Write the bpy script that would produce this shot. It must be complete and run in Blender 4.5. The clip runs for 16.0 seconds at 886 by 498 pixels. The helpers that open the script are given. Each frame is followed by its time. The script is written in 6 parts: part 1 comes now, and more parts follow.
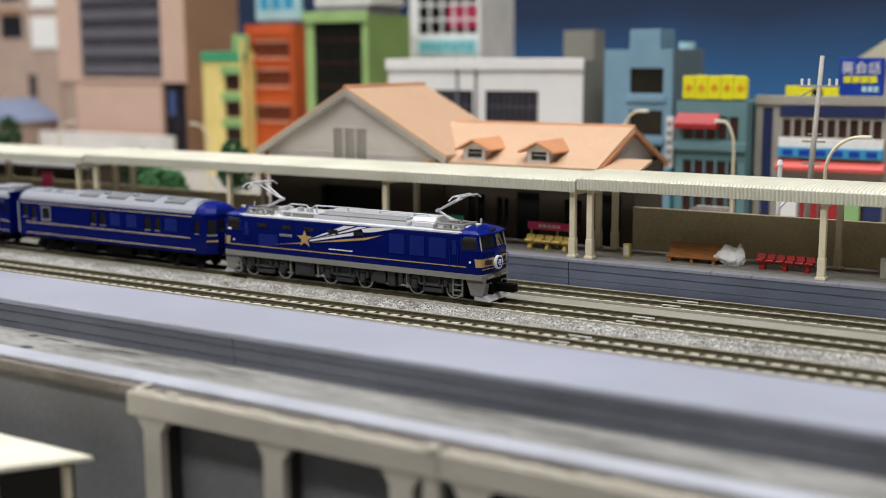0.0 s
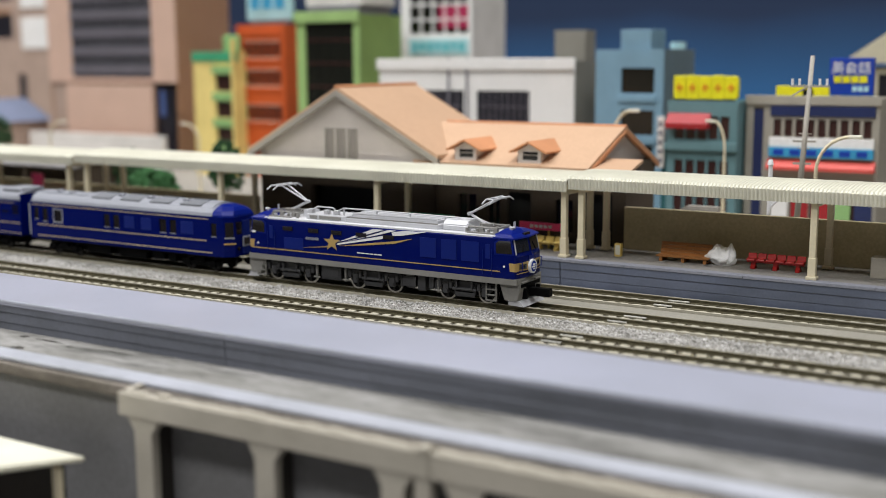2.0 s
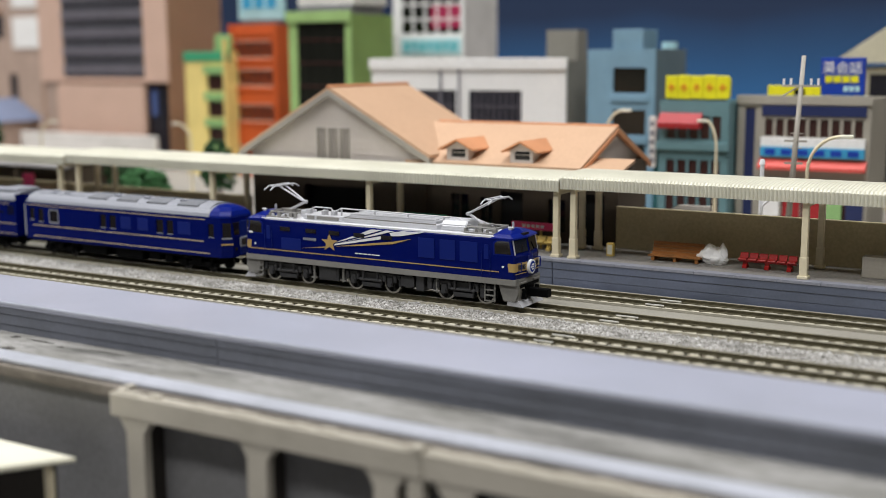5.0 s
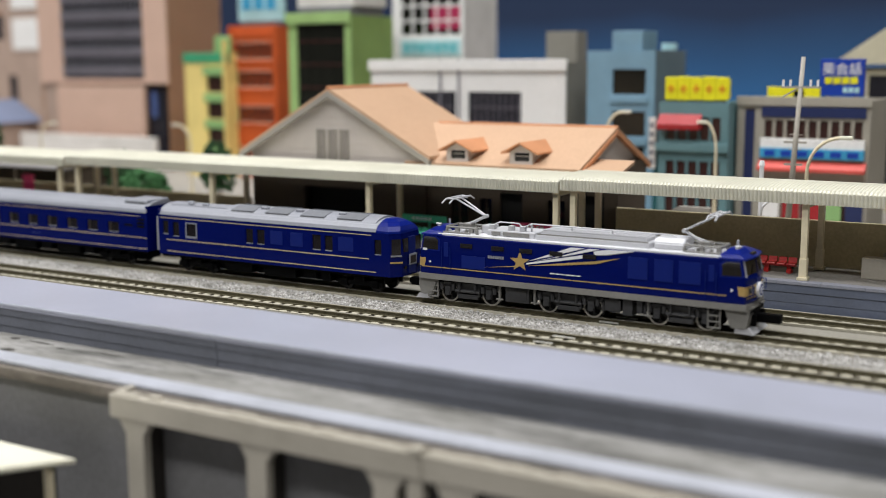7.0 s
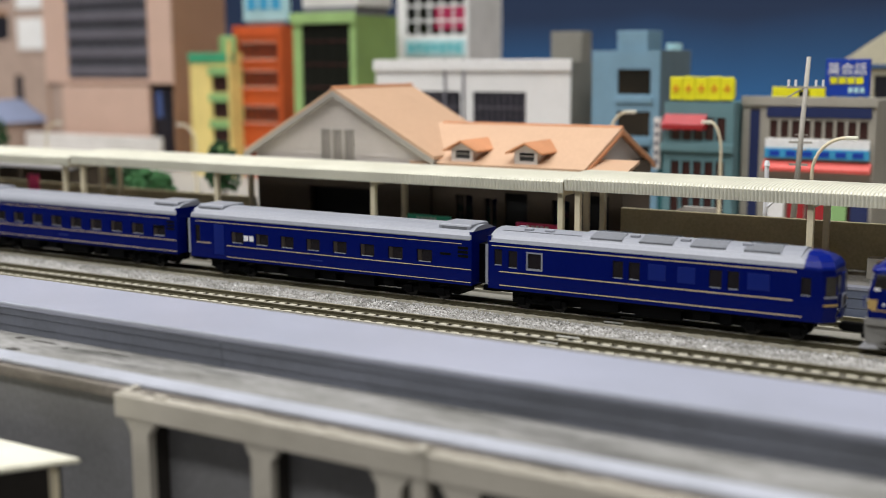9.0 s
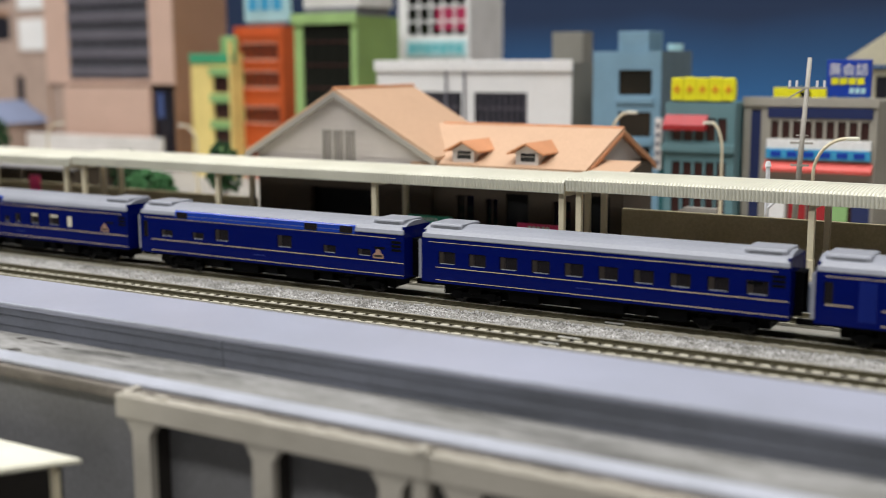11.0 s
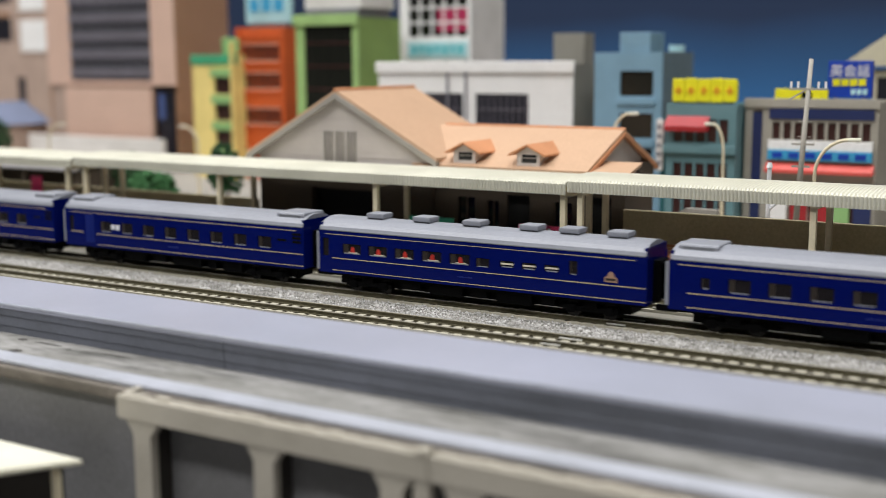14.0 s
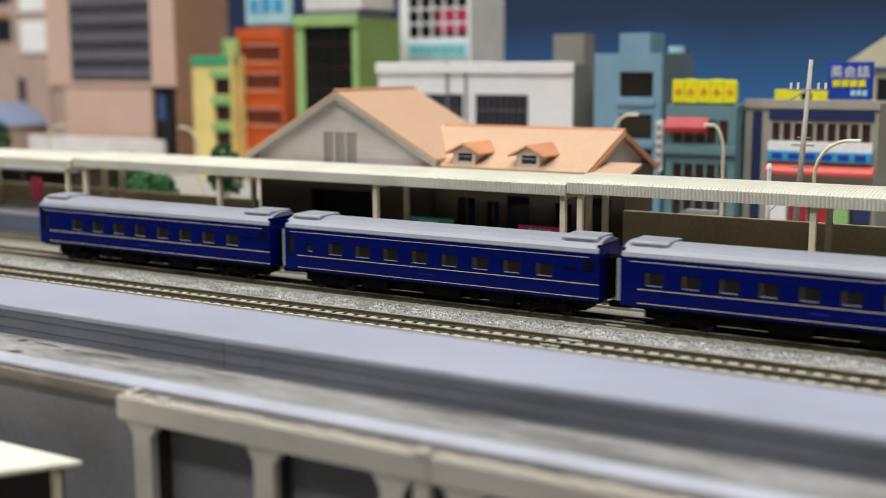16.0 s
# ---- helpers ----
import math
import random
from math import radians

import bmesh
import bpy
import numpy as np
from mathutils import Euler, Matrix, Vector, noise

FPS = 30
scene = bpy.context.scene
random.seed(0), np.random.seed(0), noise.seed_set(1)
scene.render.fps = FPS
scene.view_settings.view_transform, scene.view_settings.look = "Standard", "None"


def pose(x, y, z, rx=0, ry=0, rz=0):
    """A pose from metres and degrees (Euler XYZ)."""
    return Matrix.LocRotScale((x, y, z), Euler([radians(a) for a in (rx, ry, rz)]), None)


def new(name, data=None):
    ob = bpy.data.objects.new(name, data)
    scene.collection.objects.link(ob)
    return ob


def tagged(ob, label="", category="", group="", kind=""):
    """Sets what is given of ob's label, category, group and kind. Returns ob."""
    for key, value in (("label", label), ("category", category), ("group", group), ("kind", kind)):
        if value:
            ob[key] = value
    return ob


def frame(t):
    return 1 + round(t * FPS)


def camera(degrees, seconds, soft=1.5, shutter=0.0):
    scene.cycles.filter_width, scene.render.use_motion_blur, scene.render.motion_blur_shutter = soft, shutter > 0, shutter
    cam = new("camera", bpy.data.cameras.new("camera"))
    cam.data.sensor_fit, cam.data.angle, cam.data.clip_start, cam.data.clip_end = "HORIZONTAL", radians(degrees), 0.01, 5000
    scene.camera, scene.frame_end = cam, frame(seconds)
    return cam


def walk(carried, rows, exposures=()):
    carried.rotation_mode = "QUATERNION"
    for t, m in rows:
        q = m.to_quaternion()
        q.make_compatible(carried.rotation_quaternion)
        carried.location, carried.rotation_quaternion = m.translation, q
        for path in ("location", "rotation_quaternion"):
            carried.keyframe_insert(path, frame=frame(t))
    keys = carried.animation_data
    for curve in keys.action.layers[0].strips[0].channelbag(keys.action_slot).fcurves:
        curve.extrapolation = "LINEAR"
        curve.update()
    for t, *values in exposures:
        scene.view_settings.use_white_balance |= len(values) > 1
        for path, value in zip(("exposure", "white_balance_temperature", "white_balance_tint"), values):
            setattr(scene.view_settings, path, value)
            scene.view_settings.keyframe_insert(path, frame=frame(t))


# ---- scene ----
# Millimetre plan: x runs along the rails, y away from the viewer, z up from the rail top.
MM = 0.001
YAW, PITCH, ROLL = 30.975, -9.056, -0.261
EYE = (0.2181, -0.3706, 0.0877)
cam = camera(41.392, 16.0, 0.8, 0.15)
cam.data.dof.use_dof = True
cam.data.dof.focus_distance = 0.426
cam.data.dof.aperture_fstop = 7.8


def held(yaw, pitch):
    return pose(*EYE, 90 + PITCH + pitch, 0, YAW + yaw) @ pose(0, 0, 0, 0, 0, ROLL)


# small hand shake: seconds, turn to the left and up, in degrees
SHAKE = (
    (0, 0.478, -0.183), (0.5, 0.389, -0.183), (1, 0.343, -0.141), (1.5, 0.244, -0.106), (2, 0.058, -0.186), (2.5, -0.137, -0.227),
    (3, -0.273, -0.227), (3.5, -0.326, -0.259), (4, -0.309, -0.224), (6.5, -0.353, -0.169), (7, -0.343, -0.134), (7.5, -0.269, -0.141),
    (8, -0.197, -0.1), (8.5, -0.167, -0.127), (9, -0.112, -0.134), (11.5, -0.058, -0.1), (12, -0.071, -0.089), (12.5, -0.024, 0.014),
    (13, -0.072, 0.021), (13.5, -0.027, -0), (14, 0.007, -0.045), (14.5, -0.024, -0.076), (15, 0.079, -0.007), (15.5, 0.047, 0.041),
    (16, 0, 0),
)
walk(cam, [(t, held(a, b)) for t, a, b in SHAKE])

# ---- light ----
world = bpy.data.worlds.new("room_air")
scene.world = world
world.use_nodes = True
world.node_tree.nodes["Background"].inputs["Color"].default_value = (0.9, 0.95, 1.0, 1)
world.node_tree.nodes["Background"].inputs["Strength"].default_value = 0.05
scene.view_settings.exposure = 0.0


def ceiling_lamp(x, y, z, sx, sy, watts):
    data = bpy.data.lights.new("fluorescent_light", "AREA")
    data.shape, data.size, data.size_y = "RECTANGLE", sx, sy
    data.energy, data.color = watts, (0.985, 0.99, 1.0)
    ob = new("fluorescent_light", data)
    ob.matrix_world = pose(x, y, z)
    return ob


LAMPS = ((-0.3, 0.18, 1.5, 22.5), (-0.3, -0.42, 1.5, 22), (-0.3, -1.15, 1.5, 28))
for lx, ly, lz, watts in LAMPS:
    ceiling_lamp(lx, ly, lz, 2.4, 0.28, watts)


# ---- materials ----
def lin(r, g, b):
    return tuple(((c / 255) / 12.92 if c <= 10 else ((c / 255 + 0.055) / 1.055) ** 2.4) for c in (r, g, b))


def mat(name, rgb, rough=0.5, metal=0.0, grain=900.0, vary=0.12, bump=0.05, blotch=40.0, dirt=0.15, spec=0.5, stretch=(1, 1, 1)):
    """A painted or plastic surface with fine grain and broad stains. rgb is 0-255 sRGB of the base colour."""
    m = bpy.data.materials.new(name)
    m.use_nodes = True
    nt = m.node_tree
    b = nt.nodes["Principled BSDF"]
    b.inputs["Roughness"].default_value, b.inputs["Metallic"].default_value = rough, metal
    b.inputs["Specular IOR Level"].default_value = spec
    co = nt.nodes.new("ShaderNodeTexCoord")
    mp = nt.nodes.new("ShaderNodeMapping")
    mp.inputs["Scale"].default_value = stretch
    nt.links.new(co.outputs["Object"], mp.inputs["Vector"])
    n1, n2 = nt.nodes.new("ShaderNodeTexNoise"), nt.nodes.new("ShaderNodeTexNoise")
    n1.inputs["Scale"].default_value, n1.inputs["Detail"].default_value = grain, 4
    n2.inputs["Scale"].default_value, n2.inputs["Detail"].default_value = blotch, 3
    for n in (n1, n2):
        nt.links.new(mp.outputs["Vector"], n.inputs["Vector"])
    c = lin(*rgb)
    r1, r2 = nt.nodes.new("ShaderNodeValToRGB"), nt.nodes.new("ShaderNodeValToRGB")
    for r, a in ((r1, vary), (r2, dirt)):
        r.color_ramp.elements[0].position, r.color_ramp.elements[1].position = 0.3, 0.7
        r.color_ramp.elements[0].color = (1 - a, 1 - a, 1 - a * 1.1, 1)
        r.color_ramp.elements[1].color = (1 + a * 0.3, 1 + a * 0.3, 1 + a * 0.3, 1)
    nt.links.new(n1.outputs["Fac"], r1.inputs["Fac"])
    nt.links.new(n2.outputs["Fac"], r2.inputs["Fac"])
    mul = nt.nodes.new("ShaderNodeMix")
    mul.data_type, mul.blend_type = "RGBA", "MULTIPLY"
    mul.inputs[0].default_value = 1.0
    mul.inputs[6].default_value = (*c, 1)
    nt.links.new(r1.outputs["Color"], mul.inputs[7])
    mu2 = nt.nodes.new("ShaderNodeMix")
    mu2.data_type, mu2.blend_type = "RGBA", "MULTIPLY"
    mu2.inputs[0].default_value = 1.0
    nt.links.new(mul.outputs[2], mu2.inputs[6])
    nt.links.new(r2.outputs["Color"], mu2.inputs[7])
    nt.links.new(mu2.outputs[2], b.inputs["Base Color"])
    if bump:
        bp = nt.nodes.new("ShaderNodeBump")
        bp.inputs["Strength"].default_value, bp.inputs["Distance"].default_value = bump, 0.0004
        nt.links.new(n1.outputs["Fac"], bp.inputs["Height"])
        nt.links.new(bp.outputs["Normal"], b.inputs["Normal"])
    return m


def stain(m, size, stretch, lo, hi, dark):
    """Adds darker stains with a shape of their own to a material."""
    nt = m.node_tree
    b = nt.nodes["Principled BSDF"]
    src = b.inputs["Base Color"].links[0].from_socket
    co, mp, n, r, mx = (nt.nodes.new("ShaderNode" + k) for k in ("TexCoord", "Mapping", "TexNoise", "ValToRGB", "Mix"))
    mp.inputs["Scale"].default_value = stretch
    n.inputs["Scale"].default_value, n.inputs["Detail"].default_value, n.inputs["Roughness"].default_value = size, 6, 0.65
    nt.links.new(co.outputs["Object"], mp.inputs["Vector"])
    nt.links.new(mp.outputs["Vector"], n.inputs["Vector"])
    nt.links.new(n.outputs["Fac"], r.inputs["Fac"])
    r.color_ramp.elements[0].position, r.color_ramp.elements[1].position = lo, hi
    r.color_ramp.elements[0].color, r.color_ramp.elements[1].color = (1, 1, 1, 1), (dark, dark, dark * 0.97, 1)
    mx.data_type, mx.blend_type = "RGBA", "MULTIPLY"
    mx.inputs[0].default_value = 1.0
    nt.links.new(src, mx.inputs[6])
    nt.links.new(r.outputs["Color"], mx.inputs[7])
    nt.links.new(mx.outputs[2], b.inputs["Base Color"])


# railway
M_BLUE = mat("train_blue", (2, 15, 88), 0.2, vary=0.05, bump=0.02, dirt=0.06, spec=0.14)
# the train blue made lighter, light on the cab roofs put into the colour
M_LITBLUE = mat("train_blue_lit", (3, 23, 108), 0.28, vary=0.05, bump=0.02, dirt=0.06, spec=0.2)
# glossy blue, brightened in colour for the reflection on the roof shoulder
M_BANDBLUE = mat("band_blue_with_sheen", (24, 60, 160), 0.14, vary=0.03, bump=0, spec=0.7)
M_PANELBLUE = mat("panel_blue", (9, 30, 108), 0.45, spec=0.2, vary=0.06, dirt=0.05, bump=0.02)
M_ROOFGREY = mat("coach_roof_grey", (142, 144, 152), 0.42, vary=0.08, bump=0.03, dirt=0.08)
M_SILVER = mat("silver_paint", (196, 196, 200), 0.52, 0.25, vary=0.06, bump=0.03, dirt=0.08)
M_SILLGREY = mat("sill_grey", (130, 128, 124), 0.5, vary=0.1)
M_BOGIE = mat("bogie_grey", (60, 60, 62), 0.5, vary=0.15)
M_BLACK = mat("underframe_black", (3, 3, 4), 0.6, vary=0.2, spec=0.1)
M_DARKWHEEL = mat("blackened_wheel", (34, 33, 32), 0.4, 0.4)
M_WHEEL = mat("wheel_steel", (186, 182, 174), 0.3, 0.4)
M_LINE = mat("pale_gold_line", (214, 194, 152), 0.4, 0.1, vary=0.05, bump=0)
M_GOLD = mat("gold_line", (186, 156, 96), 0.4, 0.1, vary=0.05, bump=0)
M_WHITE = mat("white_print", (232, 232, 235), 0.45, vary=0.03, bump=0, dirt=0.03)
M_GLASS = mat("dark_glass", (30, 26, 28), 0.12, vary=0.1, bump=0, spec=0.7)
M_CURTAIN = mat("window_blind", (46, 37, 32), 0.5, vary=0.2, bump=0)
M_REDLAMP = mat("table_lamp_red", (200, 50, 40), 0.5)
M_CREAMGLASS = mat("lit_cream_blind", (230, 222, 200), 0.4, vary=0.05, bump=0)
M_HEADGLASS = mat("windscreen", (38, 34, 30), 0.05, vary=0.1, bump=0, spec=1.0)
M_RAIL = mat("rail_steel", (214, 208, 192), 0.22, 0.45, vary=0.15)
M_RAILWEB = mat("rail_side_olive", (92, 86, 66), 0.5, 0.3, vary=0.2)
M_TIE = mat("sleeper_plastic", (182, 176, 158), 0.75, vary=0.2, bump=0.15)
M_BED = mat("track_base_plastic", (132, 126, 108), 0.8, vary=0.25, bump=0.2)
M_MIDSTRIP = mat("beige_track_strip", (138, 134, 124), 0.7, vary=0.14, bump=0.1, dirt=0.2)
M_EMBLEM = mat("emblem_rose_gold", (176, 140, 116), 0.45, 0.1, bump=0)
M_EDGE = mat("track_edge_plastic", (176, 170, 154), 0.7, vary=0.12, bump=0.1)
M_STONE = mat("ballast_stone", (218, 215, 214), 0.22, vary=0.55, bump=0.1, blotch=200)
M_BALLAST = mat("ballast_bed", (140, 136, 132), 0.9, vary=0.4, bump=0.4)
M_JOINT = mat("joint_plate", (216, 214, 208), 0.4, 0.3)
# platforms and setting
M_PLATTOP = mat("platform_lilac_grey", (160, 162, 176), 0.33, vary=0.04, bump=0.02, dirt=0.1, blotch=18)
M_PLATFACE = mat("platform_side_slate", (108, 111, 121), 0.6, vary=0.12, bump=0.08)
M_PLATFACE2 = mat("platform_side_blue_grey", (96, 103, 122), 0.6, vary=0.1, bump=0.06)
M_FARTOP = mat("platform_top_worn", (142, 138, 134), 0.7, vary=0.2, bump=0.1)
M_COPING = mat("coping_grey", (138, 140, 152), 0.6, vary=0.12)
M_SHELF = mat("rough_grey_board", (142, 140, 138), 0.85, grain=700, vary=0.25, bump=0.4, blotch=110, dirt=0.4, stretch=(0.3, 1, 1))
M_STRIP = mat("white_edge_strip", (176, 178, 187), 0.4, vary=0.1, dirt=0.15)
M_FELT = mat("taupe_edge", (128, 120, 112), 0.9, vary=0.3, bump=0.3, dirt=0.3)
M_FRONT = mat("grey_front_board", (122, 121, 122), 0.8, grain=600, vary=0.14, bump=0.12, blotch=30, dirt=0.2)
M_FRAME = mat("beige_plastic_frame", (176, 169, 156), 0.55, vary=0.06, bump=0.05, dirt=0.12)
M_CREAM = mat("cream_plastic", (214, 211, 194), 0.45, vary=0.04, bump=0.03, dirt=0.1)
M_CREAMROOF = mat("pale_cream_roof", (230, 226, 208), 0.5, vary=0.04, bump=0.03)
M_POST = mat("cream_post", (226, 214, 184), 0.5, vary=0.06, dirt=0.12)
M_FENCE = mat("taupe_fence", (200, 187, 154), 0.8, vary=0.14, bump=0.08, dirt=0.15)
M_STREET = mat("pale_street", (158, 152, 144), 0.85, vary=0.15, bump=0.1)
M_TERRA = mat("terracotta_roof", (196, 160, 130), 0.65, vary=0.08, bump=0.06, dirt=0.08)
M_TERRA2 = mat("terracotta_trim", (204, 142, 100), 0.65, vary=0.08)
M_STWALL = mat("station_wall_grey", (200, 191, 186), 0.7, vary=0.06, bump=0.04)
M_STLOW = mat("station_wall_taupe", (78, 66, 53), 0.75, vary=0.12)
M_EAVE = mat("eave_grey", (158, 152, 144), 0.6, vary=0.08)
M_HOLE = mat("dark_opening", (16, 15, 14), 0.8, vary=0.2)
M_WOOD = mat("bench_wood", (180, 120, 64), 0.55, grain=700, vary=0.3, stretch=(0.2, 1, 1))
M_RED = mat("red_plastic", (172, 34, 30), 0.4, vary=0.05)
M_YELLOW = mat("yellow_plastic", (218, 188, 100), 0.45, vary=0.05)
M_PINK = mat("pink_sign", (252, 78, 136), 0.45, vary=0.05)
M_TEAL = mat("teal_plastic", (84, 206, 168), 0.45, vary=0.05)
M_PAPER = mat("crumpled_white", (250, 249, 248), 0.6, vary=0.03)
M_GRILLE = mat("roof_grille_grey", (116, 118, 124), 0.5)
M_POLE = mat("concrete_pole", (172, 166, 156), 0.7, vary=0.1)
M_LEAF = mat("foam_leaf", (50, 98, 52), 0.9, vary=0.4, bump=0.3)
M_LEAF2 = mat("foam_leaf_dark", (36, 74, 36), 0.9, vary=0.4, bump=0.3)
M_TRUNK = mat("trunk_brown", (84, 62, 44), 0.9)
stain(M_SHELF, 90, (0.14, 1, 1), 0.53, 0.64, 0.34)
stain(M_SHELF, 300, (0.3, 1, 1), 0.58, 0.7, 0.5)
stain(M_STONE, 160, (0.6, 1, 1), 0.45, 0.68, 0.5)
stain(M_FRONT, 30, (0.4, 1, 1), 0.5, 0.75, 0.75)
stain(M_FELT, 120, (0.5, 1, 1), 0.5, 0.7, 0.6)
stain(M_STRIP, 90, (0.3, 1, 1), 0.55, 0.7, 0.7)
stain(M_PLATTOP, 22, (0.5, 1, 1), 0.55, 0.8, 0.86)
stain(M_PLATFACE, 60, (0.3, 1, 1), 0.5, 0.75, 0.7)
stain(M_PLATFACE2, 60, (0.3, 1, 1), 0.5, 0.75, 0.75)
stain(M_FARTOP, 80, (1, 1, 1), 0.5, 0.75, 0.65)
stain(M_FRAME, 45, (0.5, 1, 1), 0.56, 0.75, 0.8)
stain(M_CREAM, 30, (0.4, 1, 1), 0.55, 0.8, 0.86)
stain(M_TERRA, 40, (1, 1, 1), 0.52, 0.8, 0.86)
stain(M_BALLAST, 60, (0.5, 1, 1), 0.5, 0.7, 0.7)
stain(M_FENCE, 30, (0.6, 1, 1), 0.5, 0.8, 0.75)


# ---- building helpers ----
def box(bm, x0, x1, y0, y1, z0, z1, bev=0.0):
    vs = [bm.verts.new((x * MM, y * MM, z * MM)) for x in (x0, x1) for y in (y0, y1) for z in (z0, z1)]
    fs = [bm.faces.new([vs[i] for i in q]) for q in ((0, 1, 3, 2), (4, 6, 7, 5), (0, 4, 5, 1), (2, 3, 7, 6), (0, 2, 6, 4), (1, 5, 7, 3))]
    if bev:
        es = list({e for f in fs for e in f.edges})
        bmesh.ops.bevel(bm, geom=es, offset=bev * MM, segments=2, profile=0.6, affect="EDGES")
    return vs


def prism(bm, pts, y0, y1):
    """A polygon in the x-z plane pushed from y0 to y1."""
    a = [bm.verts.new((x * MM, y0 * MM, z * MM)) for x, z in pts]
    b = [bm.verts.new((x * MM, y1 * MM, z * MM)) for x, z in pts]
    bm.faces.new(a)
    bm.faces.new(b[::-1])
    for i in range(len(pts)):
        j = (i + 1) % len(pts)
        bm.faces.new((a[j], a[i], b[i], b[j]))


def prism_x(bm, pts, x0, x1, closed=True):
    """A polygon in the y-z plane pushed from x0 to x1."""
    a = [bm.verts.new((x0 * MM, y * MM, z * MM)) for y, z in pts]
    b = [bm.verts.new((x1 * MM, y * MM, z * MM)) for y, z in pts]
    if closed:
        bm.faces.new(a)
        bm.faces.new(b[::-1])
    for i in range(len(pts) if closed else len(pts) - 1):
        j = (i + 1) % len(pts)
        bm.faces.new((a[j], a[i], b[i], b[j]))


def prism_z(bm, pts, z0, z1):
    a = [bm.verts.new((x * MM, y * MM, z0 * MM)) for x, y in pts]
    b = [bm.verts.new((x * MM, y * MM, z1 * MM)) for x, y in pts]
    bm.faces.new(a)
    bm.faces.new(b[::-1])
    for i in range(len(pts)):
        j = (i + 1) % len(pts)
        bm.faces.new((a[j], a[i], b[i], b[j]))


def rod(bm, p, q, r, n=8, r2=None):
    p, q = Vector(p) * MM, Vector(q) * MM
    d = q - p
    turn = d.to_track_quat("Z", "Y").to_matrix()
    rings = []
    for c, rr in ((p, r), (q, r if r2 is None else r2)):
        rings.append([bm.verts.new(c + turn @ Vector((math.cos(k * 2 * math.pi / n), math.sin(k * 2 * math.pi / n), 0)) * rr * MM) for k in range(n)])
    bm.faces.new(rings[0][::-1])
    bm.faces.new(rings[1])
    for k in range(n):
        j = (k + 1) % n
        bm.faces.new((rings[0][k], rings[0][j], rings[1][j], rings[1][k]))


def holed(bm, x0, x1, z0, z1, holes, y0, y1):
    """An upright wall from y0 to y1 with openings (x0, x1, z0, z1) through it."""
    xs = sorted({x0, x1, *[h[0] for h in holes], *[h[1] for h in holes]})
    zs = sorted({z0, z1, *[h[2] for h in holes], *[h[3] for h in holes]})
    cells = set()
    for i in range(len(xs) - 1):
        for j in range(len(zs) - 1):
            cx, cz = (xs[i] + xs[i + 1]) / 2, (zs[j] + zs[j + 1]) / 2
            if not any(h[0] < cx < h[1] and h[2] < cz < h[3] for h in holes):
                cells.add((i, j))
    made = {}

    def v(i, j, y):
        if (i, j, y) not in made:
            made[(i, j, y)] = bm.verts.new((xs[i] * MM, y * MM, zs[j] * MM))
        return made[(i, j, y)]

    for i, j in cells:
        bm.faces.new((v(i, j, y0), v(i + 1, j, y0), v(i + 1, j + 1, y0), v(i, j + 1, y0)))
        bm.faces.new((v(i, j, y1), v(i, j + 1, y1), v(i + 1, j + 1, y1), v(i + 1, j, y1)))
        for di, dj, a, b in ((-1, 0, (0, 0), (0, 1)), (1, 0, (1, 1), (1, 0)), (0, -1, (1, 0), (0, 0)), (0, 1, (0, 1), (1, 1))):
            if (i + di, j + dj) not in cells:
                bm.faces.new((v(i + a[0], j + a[1], y0), v(i + b[0], j + b[1], y0), v(i + b[0], j + b[1], y1), v(i + a[0], j + a[1], y1)))


def part(name, bm, material, parent=None, label="", smooth=False):
    me = bpy.data.meshes.new(name)
    bmesh.ops.recalc_face_normals(bm, faces=bm.faces)
    bm.to_mesh(me)
    bm.free()
    me.materials.append(material)
    if smooth:
        for poly in me.polygons:
            poly.use_smooth = True
    ob = new(name, me)
    ob.parent = parent
    return tagged(ob, label)


def bpart(name, material, parent, *dims, bev=0.0, label=""):
    bm = bmesh.new()
    box(bm, *dims, bev=bev)
    return part(name, bm, material, parent, label)


def again(ob, x=0, y=0, z=0, turn=0):
    """One more part on the same mesh and parent, moved by millimetres."""
    o = ob.copy()
    scene.collection.objects.link(o)
    o.matrix_basis = pose(x * MM, y * MM, z * MM, 0, 0, turn) @ ob.matrix_basis
    return o


def thing(name, x, y, z, label, category, group="", kind=""):
    ob = new(name)
    ob.empty_display_size = 0.01
    ob.matrix_basis = pose(x * MM, y * MM, z * MM)
    return tagged(ob, label, category, group, kind)


def setting(name, bm, material, label=""):
    return tagged(part(name, bm, material), label, "", "", "structure")


def bset(name, material, *dims, bev=0.0, label=""):
    bm = bmesh.new()
    box(bm, *dims, bev=bev)
    return setting(name, bm, material, label)


# ---- the room and the layout board ----
M_ROOM = mat("room_wall_paint", (112, 110, 108), 0.9, grain=60, blotch=3, bump=0.02)
M_CEIL = mat("ceiling_board", (225, 225, 222), 0.9, grain=60, blotch=3, bump=0.02)
M_CARPET = mat("room_floor", (70, 66, 62), 0.9, grain=200, blotch=4)
M_LAMPBODY = mat("lamp_housing", (230, 230, 230), 0.4)
bset("floor", M_CARPET, -2600, 1900, -2600, 1300, -960, -900)
bset("ceiling", M_CEIL, -2600, 1900, -2600, 1300, 1600, 1650)
bset("wall_west", M_ROOM, -2660, -2600, -2600, 1300, -900, 1600)
bset("wall_east", M_ROOM, 1900, 1960, -2600, 1300, -900, 1600)
bset("wall_south", M_ROOM, -2600, 1900, -2660, -2600, -900, 1600)
bset("wall_north", M_ROOM, -2600, 1900, 1300, 1360, -900, 1600)
